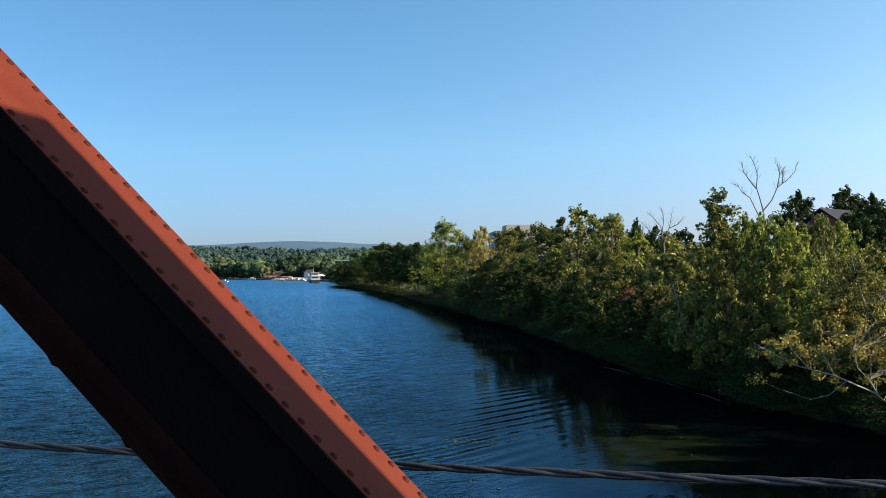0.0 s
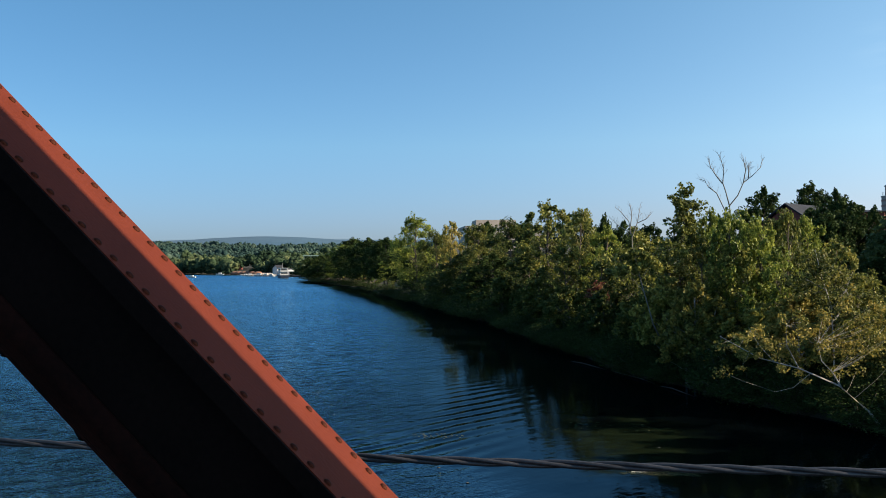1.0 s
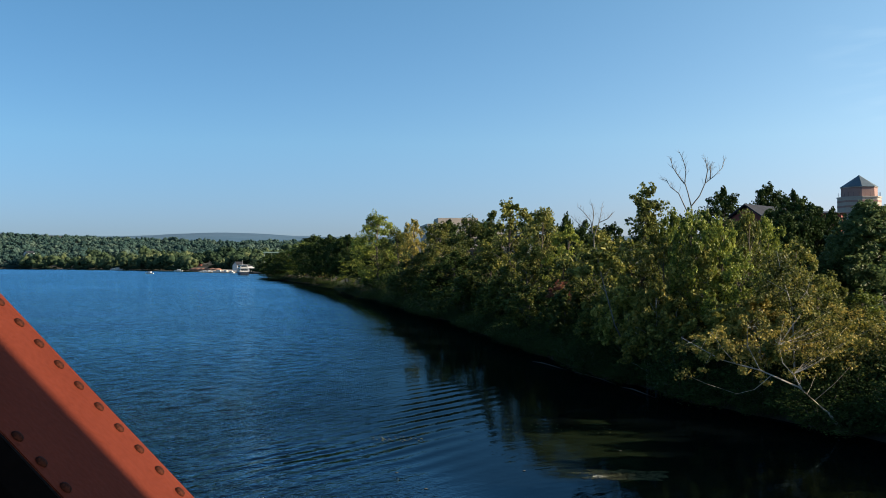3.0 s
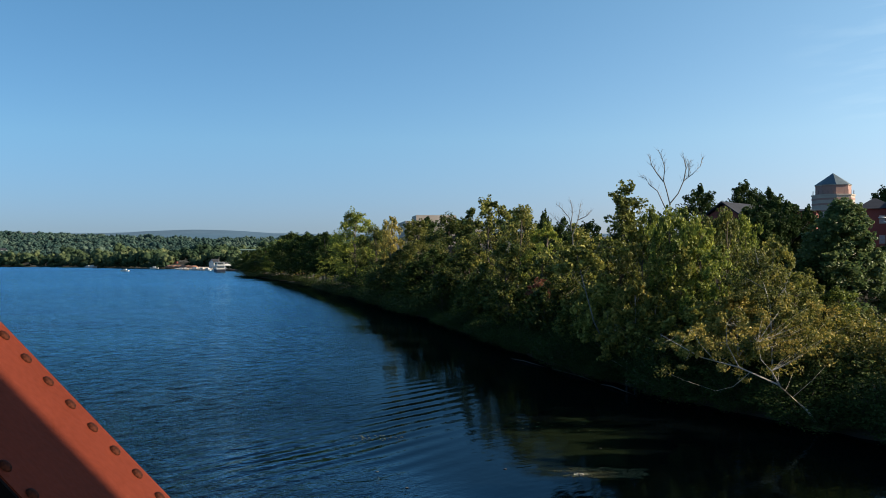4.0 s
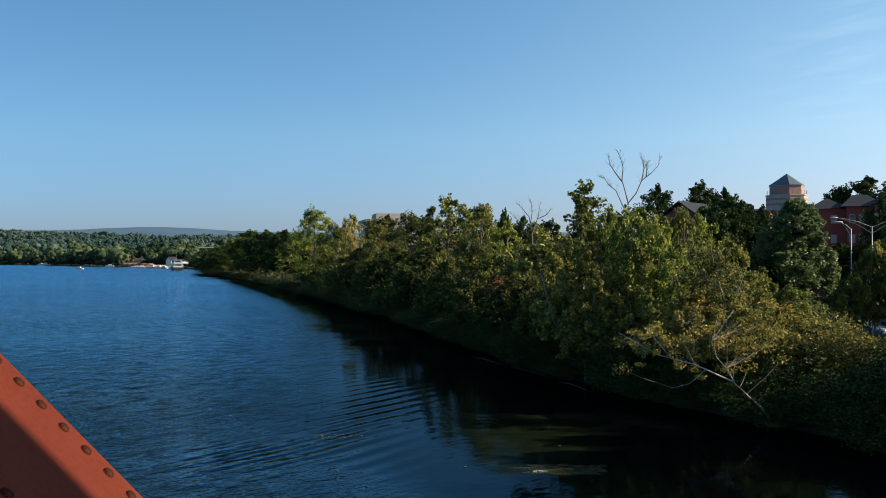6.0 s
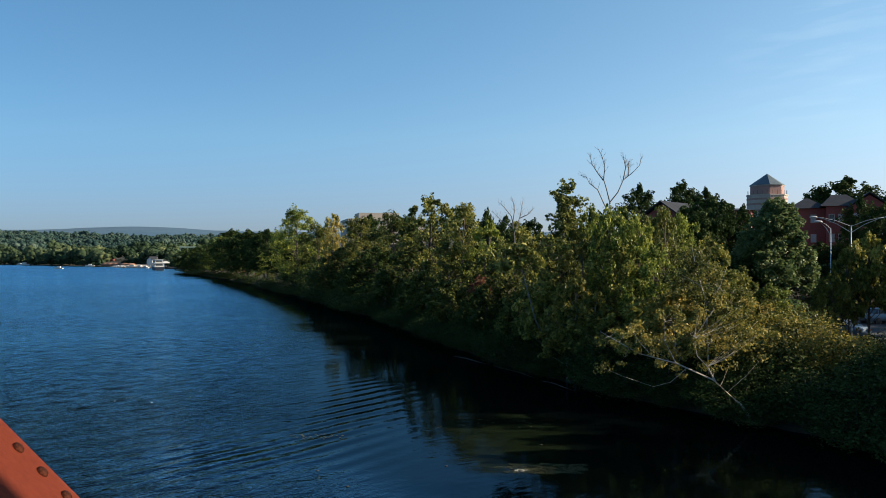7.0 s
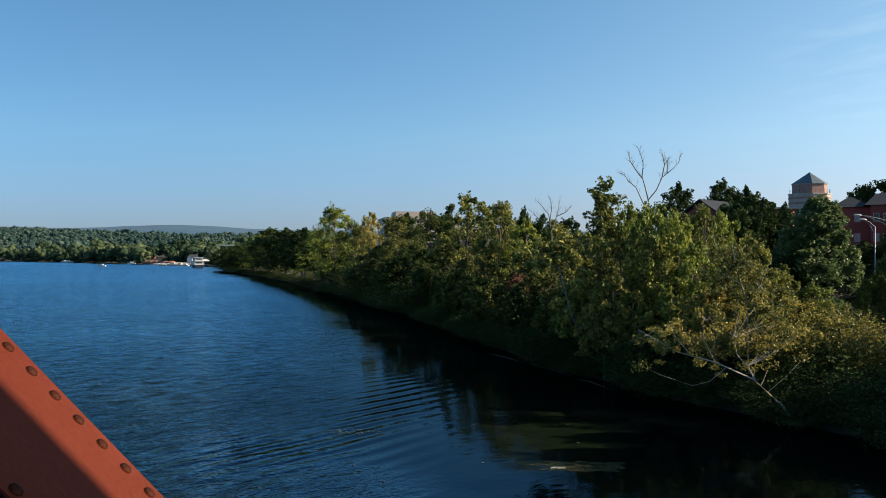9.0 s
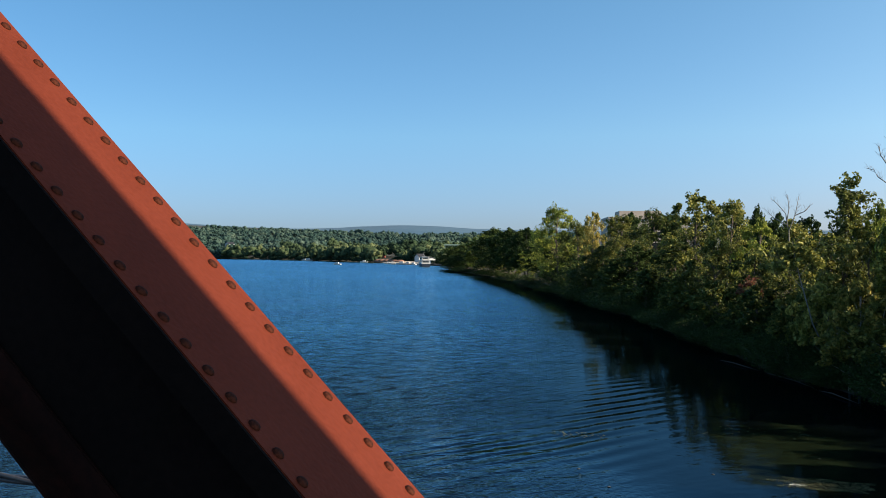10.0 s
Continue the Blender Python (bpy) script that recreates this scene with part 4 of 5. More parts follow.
# ---------------------------------------------------------------- bare trees
def bare_tree(name, points, seed, twig=10, thick=0.085):
    """A dead tree from a few main limbs, each a list of points, with forking twigs."""
    rg = np.random.default_rng(seed)
    wood = []

    def grow(p, d, ln, q, depth):
        k = [p]
        for _ in range(3):
            d = (d + Vector(rg.normal(0, 0.16, 3))).normalized()
            k.append(k[-1] + d * ln / 3)
        wood.append(tube(k, [q, q * 0.8, q * 0.6, q * 0.4], 5))
        if depth:
            for t in range(2 + (depth > 1)):
                nd = (d + Vector(rg.normal(0, 0.5, 3)) + Vector((0, 0, 0.25))).normalized()
                grow(k[1 + t % 3], nd, ln * (0.5 + 0.25 * rg.random()), q * 0.5, depth - 1)
    for j, limb in enumerate(points):
        limb = [Vector(p) for p in limb]
        q = thick * (1 if j == 0 else 0.62)
        rad = [q * (1 - 0.62 * i / (len(limb) - 1)) for i in range(len(limb))]
        wood.append(tube(limb, rad, 7))
        if j:
            for i in range(twig):
                t = 0.3 + 0.7 * (i + rg.random()) / twig
                f = t * (len(limb) - 1)
                i0 = min(int(f), len(limb) - 2)
                p = limb[i0].lerp(limb[i0 + 1], f - i0)
                d = (limb[i0 + 1] - limb[i0]).normalized()
                side = Vector((rg.choice((-1, 1)) * rg.uniform(0.4, 1.0), rg.normal(0, 0.5), rg.uniform(0.2, 0.8)))
                grow(p, (d * 0.9 + side * 0.8).normalized(), 0.62 * (1.15 - 0.5 * t), q * 0.22, 1)
    v, f = joined(wood)
    ob = new(name)
    mesh_object("trunk", v, f, DEAD_BARK, ob, smooth=True)
    return ob


tagged(bare_tree("dead_tree", [
    [(11.34, 65.96, 2.43), (10.97, 65.61, 5.83), (10.84, 65.50, 7.49), (10.68, 65.50, 8.60), (10.54, 65.50, 9.43), (10.46, 65.50, 10.83), (10.45, 65.50, 12.32)],
    [(10.45, 65.50, 12.32), (10.21, 65.39, 13.26), (9.98, 65.27, 13.96), (10.07, 65.27, 14.86), (9.87, 65.16, 15.55), (9.59, 65.16, 16.14)],
    [(9.96, 65.27, 13.89), (9.52, 65.39, 14.52), (9.18, 65.50, 15.11), (9.08, 65.50, 15.67)],
    [(10.45, 65.50, 11.68), (10.13, 65.61, 12.07), (9.62, 65.73, 13.26), (9.07, 65.84, 13.72), (8.83, 65.84, 14.17), (8.46, 65.96, 14.31)],
    [(10.45, 65.50, 12.32), (11.03, 65.50, 13.04), (11.44, 65.61, 13.94), (12.06, 65.73, 14.42), (12.62, 65.73, 14.98), (12.85, 65.84, 15.70)],
    [(11.44, 65.61, 13.94), (11.58, 65.39, 14.85), (11.39, 65.27, 15.61)],
    [(11.82, 65.73, 14.26), (11.88, 65.96, 15.19)]], 5, twig=12, thick=0.075),
    "bare dead tree with a forked grey crown above the others", "tree")
tagged(bare_tree("dead_tree", [
    [(5.1, 87, 4.0), (4.9, 87.0, 9.28), (4.86, 87.0, 10.87)],
    [(4.77, 87.0, 11.0), (4.59, 87.0, 12.27), (3.85, 87.1, 13.2), (3.35, 87.2, 13.62)],
    [(4.68, 87.0, 11.52), (4.87, 86.9, 12.83), (4.68, 86.8, 13.98)],
    [(4.9, 87.0, 10.8), (5.42, 87.1, 12.27), (5.7, 87.2, 13.85)],
    [(5.33, 87.1, 12.08), (6.16, 87.2, 12.45), (6.63, 87.2, 12.91)],
    [(4.75, 87.0, 11.2), (3.57, 86.9, 11.9), (2.82, 86.8, 12.65)]], 9, twig=9, thick=0.08),
    "small bare dead tree among leafy ones", "tree")

# ---------------------------------------------------------------- the road, lamps, buildings
def ribbon(name, x0, x1, y0, y1, za, zb, mat, n=40):
    """A strip of road between two straight lines, slightly crowned."""
    vs, fs = [], []
    for i in range(n + 1):
        t = i / n
        for k in (0, 0.5, 1):
            x = x0 + (x1 - x0) * t + k * za[1]
            vs.append((x, y0 + (y1 - y0) * t, za[0] + zb * math.sin(k * math.pi)))
    for i in range(n):
        for k in (0, 1):
            fs.append((i * 3 + k, i * 3 + k + 1, i * 3 + 4 + k, i * 3 + 3 + k))
    return mesh_object(name, vs, fs, mat)


tagged(ribbon("road", 47.7, 5.7, 0, 130, (2.15, 26.0), 0.15, ASPHALT), "grey asphalt road behind the trees", "road", kind="structure")
tagged(ribbon("kerb", 47.4, 5.4, 0, 130, (2.28, 0.28), 0.0, CONCRETE), "pale concrete road edge", "kerb", kind="structure")


def street_lamp(x, y, top, arms):
    ob = empty("street_lamp", Matrix.Translation((x, y, ground_z(x, y))))
    h = top - ground_z(x, y)
    v, f = tube([(0, 0, -0.2), (0, 0, h * 0.5), (0, 0, h)], [0.055, 0.042, 0.032], 12)
    mesh_object("pole", v, f, GALV, ob, smooth=True)
    for dx, rise in arms:
        s = 1 if dx > 0 else -1
        for k, dz in ((0, 0.0), (1, -0.45)):
            pts = [(0, 0, h + dz - 0.05), (dx * 0.35, 0, h + dz * 0.5 + rise * 0.55), (dx * 0.7, 0, h + rise * 0.92 + dz * 0.12), (dx * 0.86, 0, h + rise)]
            v, f = tube(pts, [0.02, 0.019, 0.017, 0.015], 8)
            mesh_object("arm", v, f, GALV, ob, smooth=True)
        bm = bmesh.new()
        bmesh.ops.create_uvsphere(bm, u_segments=12, v_segments=8, radius=1)
        bmesh.ops.scale(bm, vec=(0.30, 0.12, 0.075), verts=bm.verts)
        bmesh.ops.translate(bm, vec=(dx * 0.93, 0, h + rise), verts=bm.verts)
        part("lamp_head", bm, GALV, ob, smooth=True)
    return tagged(ob, "tall galvanised steel street lamp with curved arms" if len(arms) > 1 else "single-arm galvanised steel street lamp", "street lamp")


street_lamp(28.0, 66.4, 10.65, [(-2.9, 0.62), (2.9, 0.62)])
street_lamp(24.85, 62.3, 10.35, [(-0.9, 0.45)])


def car(x, y, z, turn, paint, label):
    """A saloon car along x, its nose at +x."""
    ob = empty("car", pose(x, y, z, 0, 0, turn))
    bm = bmesh.new()
    side_ = [(-2.2, 0.35), (-2.25, 0.75), (-2.1, 0.95), (-1.2, 1.0), (0.9, 0.95), (2.05, 0.8), (2.2, 0.55), (2.15, 0.32)]
    rows_ = [[bm.verts.new((a, w, c)) for a, c in side_] for w in (-0.86, 0.86)]
    for i in range(len(side_)):
        j = (i + 1) % len(side_)
        bm.faces.new((rows_[0][i], rows_[0][j], rows_[1][j], rows_[1][i]))
    bm.faces.new(rows_[0][::-1])
    bm.faces.new(rows_[1])
    bmesh.ops.recalc_face_normals(bm, faces=bm.faces)
    bmesh.ops.bevel(bm, geom=bm.edges[:], offset=0.06, segments=2, affect="EDGES")
    part("body", bm, paint, ob, smooth=True)

    def cabin(x0, x1, x2, x3, w0, w1, z0, z1):
        b2 = bmesh.new()
        lo_ = [b2.verts.new(p) for p in ((x0, -w0, z0), (x3, -w0, z0), (x3, w0, z0), (x0, w0, z0))]
        hi_ = [b2.verts.new(p) for p in ((x1, -w1, z1), (x2, -w1, z1), (x2, w1, z1), (x1, w1, z1))]
        b2.faces.new(lo_[::-1])
        b2.faces.new(hi_)
        for i in range(4):
            b2.faces.new((lo_[i], lo_[(i + 1) % 4], hi_[(i + 1) % 4], hi_[i]))
        return b2
    part("windows", cabin(-1.55, -0.92, 0.42, 1.08, 0.78, 0.62, 0.97, 1.38), GLASS, ob, "dark car windows")
    part("roof", cabin(-0.98, -0.84, 0.34, 0.48, 0.66, 0.58, 1.37, 1.45), paint, ob, smooth=False)
    for px, w in ((-1.05, 0.72), (0.0, 0.74), (0.62, 0.74)):
        for sgn in (-1, 1):
            v, f = tube([(px - 0.22 * (px < -0.5) + 0.22 * (px > 0.5), sgn * 0.79, 0.97), (px, sgn * 0.64, 1.39)], [0.03, 0.03], 5)
            mesh_object("pillar", v, f, paint, ob)
    for px in (-1.35, 1.35):
        for sgn in (-1, 1):
            bm = bmesh.new()
            bmesh.ops.create_cone(bm, cap_ends=True, segments=18, radius1=0.32, radius2=0.32, depth=0.2, matrix=Matrix.Translation((px, sgn * 0.80, 0.32)) @ Matrix.Rotation(math.pi / 2, 4, "X"))
            part("wheel", bm, CABLE, ob)
    for sgn in (-1, 1):
        part("tail_light", box(bmesh.new(), -2.27, -2.2, sgn * 0.68 - 0.14, sgn * 0.68 + 0.14, 0.68, 0.82, 0.01), CLAY, ob)
    return tagged(ob, label, "car")


car(28.6, 70.0, 2.2, 118, mottled("blue_grey_car_paint", (0.10, 0.14, 0.19), (0.13, 0.17, 0.23), 0.5, 5.0, 0.25, 0.0), "blue-grey saloon car on the road behind the bushes")
car(38.3, 84.0, 2.2, 24, mottled("silver_car_paint", (0.30, 0.33, 0.36), (0.38, 0.41, 0.44), 0.5, 5.0, 0.25, 0.0), "silver saloon car on the road in the shade")


def gable_roof(bm, x0, x1, y0, y1, z, rise, over=0.5, along="x", thick=0.18):
    """Two sloping slabs over a rectangle, open at the gables."""
    swap = along != "x"
    if swap:
        x0, x1, y0, y1 = y0, y1, x0, x1
    ym = (y0 + y1) / 2
    drop = over * rise / ((y1 - y0) / 2)
    for sy in (-1, 1):
        e = (ym + sy * ((y1 - y0) / 2 + over), z - drop)
        quad = [(x0 - over, ym, z + rise), (x1 + over, ym, z + rise), (x1 + over, *e), (x0 - over, *e)]
        pts = [(p[0], p[1], p[2] + d) for d in (0, thick) for p in quad]
        if swap:
            pts = [(p[1], p[0], p[2]) for p in pts]
        v = [bm.verts.new(p) for p in pts]
        for f in ((0, 1, 2, 3), (7, 6, 5, 4), (0, 4, 5, 1), (1, 5, 6, 2), (2, 6, 7, 3), (3, 7, 4, 0)):
            bm.faces.new([v[i] for i in f])
    bmesh.ops.recalc_face_normals(bm, faces=bm.faces)
    return bm


def hip_roof(bm, x0, x1, y0, y1, z, rise, over=0.5, inset=0.5):
    dx, dy = (x1 - x0) * inset * 0.5, (y1 - y0) * 0.5
    p = [(x0 - over, y0 - over, z), (x1 + over, y0 - over, z), (x1 + over, y1 + over, z), (x0 - over, y1 + over, z),
         (x0 + dx, y0 + dy, z + rise), (x1 - dx, y0 + dy, z + rise)]
    vs = [bm.verts.new(q) for q in p]
    for f in ((0, 1, 5, 4), (1, 2, 5), (2, 3, 4, 5), (3, 0, 4), (3, 2, 1, 0)):
        bm.faces.new([vs[i] for i in f])
    return bm


def gable_wall(bm, x0, x1, y0, y1, z0, z1, rise, along):
    """Walls up to z1 with gables of that rise at both ends."""
    box(bm, x0, x1, y0, y1, z0, z1)
    e = 0.02
    if along == "x":
        ym = (y0 + y1) / 2
        ends = [[(x, y0, z1 - e), (x, y1, z1 - e), (x, ym, z1 + rise)] for x in (x0, x1)]
    else:
        xm = (x0 + x1) / 2
        ends = [[(x0, y, z1 - e), (x1, y, z1 - e), (xm, y, z1 + rise)] for y in (y0, y1)]
    tri = [[bm.verts.new(q) for q in e3] for e3 in ends]
    bm.faces.new(tri[0])
    bm.faces.new(tri[1])
    for k in range(3):
        bm.faces.new((tri[0][k], tri[0][(k + 1) % 3], tri[1][(k + 1) % 3], tri[1][k]))
    return bm


def window(parent, x, y, z, w, h, turn=0.0, pane_mat=GLASS):
    """A sash window, its frame 6 cm proud of the wall, facing -y before it is turned."""
    m = Matrix.Translation((x, y, z)) @ Matrix.Rotation(radians(turn), 4, "Z")
    bm = bmesh.new()
    t = 0.09
    for a in ((-w / 2, w / 2, 0, t), (-w / 2, w / 2, h - t, h), (-w / 2, -w / 2 + t, t, h - t), (w / 2 - t, w / 2, t, h - t), (-w / 2 + t, w / 2 - t, h / 2 - 0.04, h / 2 + 0.04)):
        box(bm, a[0], a[1], -0.06, 0.05, a[2], a[3])
    fr = part("window", bm, BEIGE, parent, "pale window frame")
    fr.matrix_local = m
    part("pane", box(bmesh.new(), -w / 2 + t, w / 2 - t, -0.015, 0.03, t, h - t), pane_mat, fr)
    return fr


# brick house with a gable, on the rise behind the trees
def brick_house():
    ob = empty("brick_house", pose(23.6, 108, 7.4, 0, 0, -38))
    part("wall", gable_wall(bmesh.new(), -3.6, 3.6, 0, 15, -5, 4.9, 2.3, "y"), BRICK, ob)
    part("roof", gable_roof(bmesh.new(), -3.6, 3.6, 0, 15, 4.92, 2.5, 0.5, "y"), ROOF, ob)
    for x in (-1.6, 1.6):
        for z in (0.6, 3.0):
            window(ob, x, 0, z, 1.1, 1.5)
    return tagged(ob, "dark red brick house with a grey gable roof", "house")


brick_house()
low = empty("long_building", pose(40, 118, 8, 0, 0, -20))
part("wall", box(bmesh.new(), -10.5, -2.5, 0, 8, -4, 6.4), BRICK, low)
part("roof", hip_roof(bmesh.new(), -10.5, -2.5, 0, 8, 6.4, 0.45, 0.5, 0.3), ROOF, low)
tagged(low, "low brick building with a long dark roof", "building")


def apartments():
    ob = empty("apartment_house", pose(53.1, 128.7, 6.6, 0, 0, -18))
    part("wall", box(bmesh.new(), -6.2, -1.6, 1.0, 10, -4, 8.6), BRICK, ob)
    part("roof", hip_roof(bmesh.new(), -6.2, -1.6, 1.0, 10, 8.62, 1.7, 0.5, 0.9), ROOF, ob)
    part("wall", box(bmesh.new(), -1.58, 1.0, -0.6, 10, -4, 8.8), BRICK, ob)
    part("roof", hip_roof(bmesh.new(), -2.0, 3.0, -0.6, 10, 8.82, 1.9, 0.4, 0.6), ROOF, ob)
    part("wall", gable_wall(bmesh.new(), 1.0, 6.6, -2.4, 10, -4, 8.3, 1.9, "y"), BRICK, ob)
    part("roof", gable_roof(bmesh.new(), 1.0, 6.6, -2.4, 10, 8.36, 2.1, 0.45, "y"), ROOF, ob)
    for z in (0.6, 3.4, 6.2):
        for x, y in ((-5.3, 1.0), (-3.2, 1.0), (-0.9, -0.6), (0.3, -0.6), (2.1, -2.4), (3.8, -2.4), (5.5, -2.4)):
            window(ob, x, y, z + 0.3, 0.78, 1.2, pane_mat=SKY_PANE if (x + z) % 2 < 1.2 else GLASS)
    part("garage_door", box(bmesh.new(), -1.3, 0.8, -0.68, -0.58, -1.6, 0.2), WHITE, ob)
    return tagged(ob, "three-storey red brick apartment house with slate roofs", "apartments")


apartments()
flat = empty("brick_house", pose(68.0, 130, 7.0, 0, 0, -15))
part("wall", gable_wall(bmesh.new(), -4, 4, 0, 10, -4, 8.6, 2.2, "y"), BRICK, flat)
part("roof", gable_roof(bmesh.new(), -4, 4, 0, 10, 8.65, 2.4, 0.5, "y"), ROOF, flat)
for x in (-2, 0, 2):
    window(flat, x, 0, 6, 0.95, 1.5)
tagged(flat, "red brick house beside the apartments", "house")


def ring(bm, n, r, z0, z1, turn=0.0):
    a = [bm.verts.new((r * math.cos(2 * math.pi * (k + turn) / n), r * math.sin(2 * math.pi * (k + turn) / n), z)) for z in (z0, z1) for k in range(n)]
    for k in range(n):
        bm.faces.new((a[k], a[(k + 1) % n], a[n + (k + 1) % n], a[n + k]))
    bm.faces.new(a[n:])
    bm.faces.new(a[:n][::-1])
    return bm


def tower():
    ob = empty("tower", pose(73.7, 218.8, 8.5, 0, 0, 12))
    part("wall", ring(bmesh.new(), 8, 4.75, -2, 14.2, 0.5), BEIGE, ob, "banded beige stone wall")
    part("ledge", ring(bmesh.new(), 8, 4.9, 14.2, 14.5, 0.5), BEIGE, ob)
    part("drum", ring(bmesh.new(), 8, 3.95, 14.5, 16.6, 0.5), PINK, ob, "pink brick drum")
    part("cornice", ring(bmesh.new(), 8, 4.1, 16.6, 16.8, 0.5), BEIGE, ob)
    for z in (10.4, 12.0, 13.2):
        part("band", ring(bmesh.new(), 8, 4.81, z, z + 0.45, 0.5), PINK, ob)
    bm = bmesh.new()
    base = [bm.verts.new((4.2 * math.cos(math.pi * (k + 0.5) / 4), 4.2 * math.sin(math.pi * (k + 0.5) / 4), 16.8)) for k in range(8)]
    top = bm.verts.new((0, 0, 19.7))
    for k in range(8):
        bm.faces.new((base[k], base[(k + 1) % 8], top))
    bm.faces.new(base[::-1])
    part("roof", bm, COPPER, ob, "pointed blue-grey metal roof")
    for k in range(8):
        an = math.pi * k / 4
        rr = 4.75 * math.cos(math.pi / 8)
        part("window", box(bmesh.new(), -0.9, 0.9, -0.06, 0.04, 8.2, 9.6), GLASS, ob).matrix_local = Matrix.Rotation(an + math.pi / 2, 4, "Z") @ Matrix.Translation((0, -rr, 0))
    for k in range(24):
        an = 2 * math.pi * k / 24
        v, f = tube([(4.5 * math.cos(an), 4.5 * math.sin(an), 14.5), (4.5 * math.cos(an), 4.5 * math.sin(an), 15.5)], [0.03, 0.03], 5)
        mesh_object("rail_post", v, f, ROOF, ob)
    return tagged(ob, "eight-sided brick and stone tower with a pointed roof", "tower")


tower()


def office():
    ob = empty("office_block", pose(-27, 262, 4.6, 0, 0, 14))
    part("wall", box(bmesh.new(), -6.5, 16, 0, 20, -2, 14.0), BEIGE, ob)
    part("parapet", box(bmesh.new(), -6.7, 16.2, -0.2, 20.2, 14.0, 14.7), BEIGE, ob)
    part("plant_room", box(bmesh.new(), -3, 9, 4, 14, 14.7, 16.6), BEIGE, ob)
    for z in (2.5, 5.7, 8.9):
        part("window_band", box(bmesh.new(), -6, 15.5, -0.08, 0.02, z, z + 1.5), GLASS, ob)
    for z in (2.5, 5.7, 8.9, 12.0):
        part("window_band", box(bmesh.new(), -6.58, -6.48, 1, 19, z, z + 1.4), GLASS, ob)
    return tagged(ob, "flat-roofed beige office block behind the trees", "office building")


office()

# ---------------------------------------------------------------- the marina
def hull(bm, length, beam, high, sheer=0.4):
    """A boat's hull along x, its bow at +x."""
    n = 9
    rows_ = []
    for i in range(n):
        t = i / (n - 1)
        w = beam / 2 * (1 - max(0, (t - 0.5) / 0.5) ** 2.2) * (0.88 + 0.12 * min(1, t * 4))
        x = length * (t - 0.5)
        z = high * (1 + sheer * t * t)
        rows_.append([bm.verts.new(p) for p in ((x, -w, z), (x * 0.97, -w * 0.8, -0.1), (x * 0.97, w * 0.8, -0.1), (x, w, z))])
    for a, b in zip(rows_[:-1], rows_[1:]):
        for k in range(3):
            bm.faces.new((a[k], b[k], b[k + 1], a[k + 1]))
        bm.faces.new((a[3], b[3], b[0], a[0]))
    bm.faces.new(rows_[0])
    return bm


def river_boat(x, y, turn):
    ob = empty("river_boat", pose(x, y, 0, 0, 0, turn))
    part("hull", hull(bmesh.new(), 24, 6.4, 1.7, 0.3), NAVY, ob, "dark hull")
    z = 1.75
    for k, (a, b, w) in enumerate(((-11, 7.5, 5.8), (-10, 3.0, 5.2))):
        part("deck", box(bmesh.new(), a - 0.5, b + 0.8, -w / 2 - 0.25, w / 2 + 0.25, z, z + 0.16), BOAT, ob)
        part("cabin", box(bmesh.new(), a + 1.2, b, -w / 2 + 0.3, w / 2 - 0.3, z + 0.16, z + 2.1, 0.08), BOAT, ob)
        for sgn in (-1, 1):
            part("window_band", box(bmesh.new(), a + 2, b - 0.8, sgn * (w / 2 - 0.27) - 0.03, sgn * (w / 2 - 0.27) + 0.03, z + 0.9, z + 1.6), GLASS, ob)
        part("window_band", box(bmesh.new(), a + 1.12, a + 1.18, -w / 2 + 0.9, w / 2 - 0.9, z + 0.8, z + 1.6), GLASS, ob)
        bm = bmesh.new()
        for i in range(7):
            yy = -w / 2 + w * i / 6
            box(bm, a - 0.45, a - 0.40, yy - 0.02, yy + 0.02, z + 0.16, z + 1.1)
        box(bm, a - 0.47, a - 0.39, -w / 2, w / 2, z + 1.08, z + 1.14)
        part("railing", bm, BOAT, ob)
        z += 2.15
    part("roof", box(bmesh.new(), -9.5, 3.2, -2.6, 2.6, z, z + 0.14), BOAT, ob)
    v, f = tube([(0, 0, z), (0, 0, z + 3.0)], [0.09, 0.05], 6)
    mesh_object("mast", v, f, BOAT, ob)
    return tagged(ob, "white two-deck river cruise boat moored at the dock", "boat")


def motor_boat(x, y, turn, ln, label):
    ob = empty("motor_boat", pose(x, y, 0, 0, 0, turn))
    part("hull", hull(bmesh.new(), ln, ln * 0.34, ln * 0.12), BOAT, ob)
    part("cabin", box(bmesh.new(), -ln * 0.2, ln * 0.15, -ln * 0.12, ln * 0.12, ln * 0.12, ln * 0.28, 0.08), BOAT, ob)
    part("windscreen", box(bmesh.new(), ln * 0.15, ln * 0.18, -ln * 0.11, ln * 0.11, ln * 0.15, ln * 0.26), GLASS, ob)
    return tagged(ob, label, "boat", "boats at the marina")


def cottage(x, y, turn, w, d, h, mat, label, rise=2.2):
    z = ground_z(x, y)
    ob = empty("house", pose(x, y, z - 0.4, 0, 0, turn))
    part("wall", gable_wall(bmesh.new(), -w / 2, w / 2, 0, d, 0, h, rise, "x"), mat, ob)
    part("roof", gable_roof(bmesh.new(), -w / 2, w / 2, 0, d, h + 0.03, rise + 0.15, 0.4, "x"), ROOF, ob)
    for i in range(max(2, int(w / 2.6))):
        for zz in ((1.2,) if h < 4 else (1.2, 3.9)):
            part("window", box(bmesh.new(), -w / 2 + 1 + i * 2.5, -w / 2 + 2 + i * 2.5, -0.06, 0.03, zz, zz + 1.3), GLASS, ob)
    return tagged(ob, label, "house")

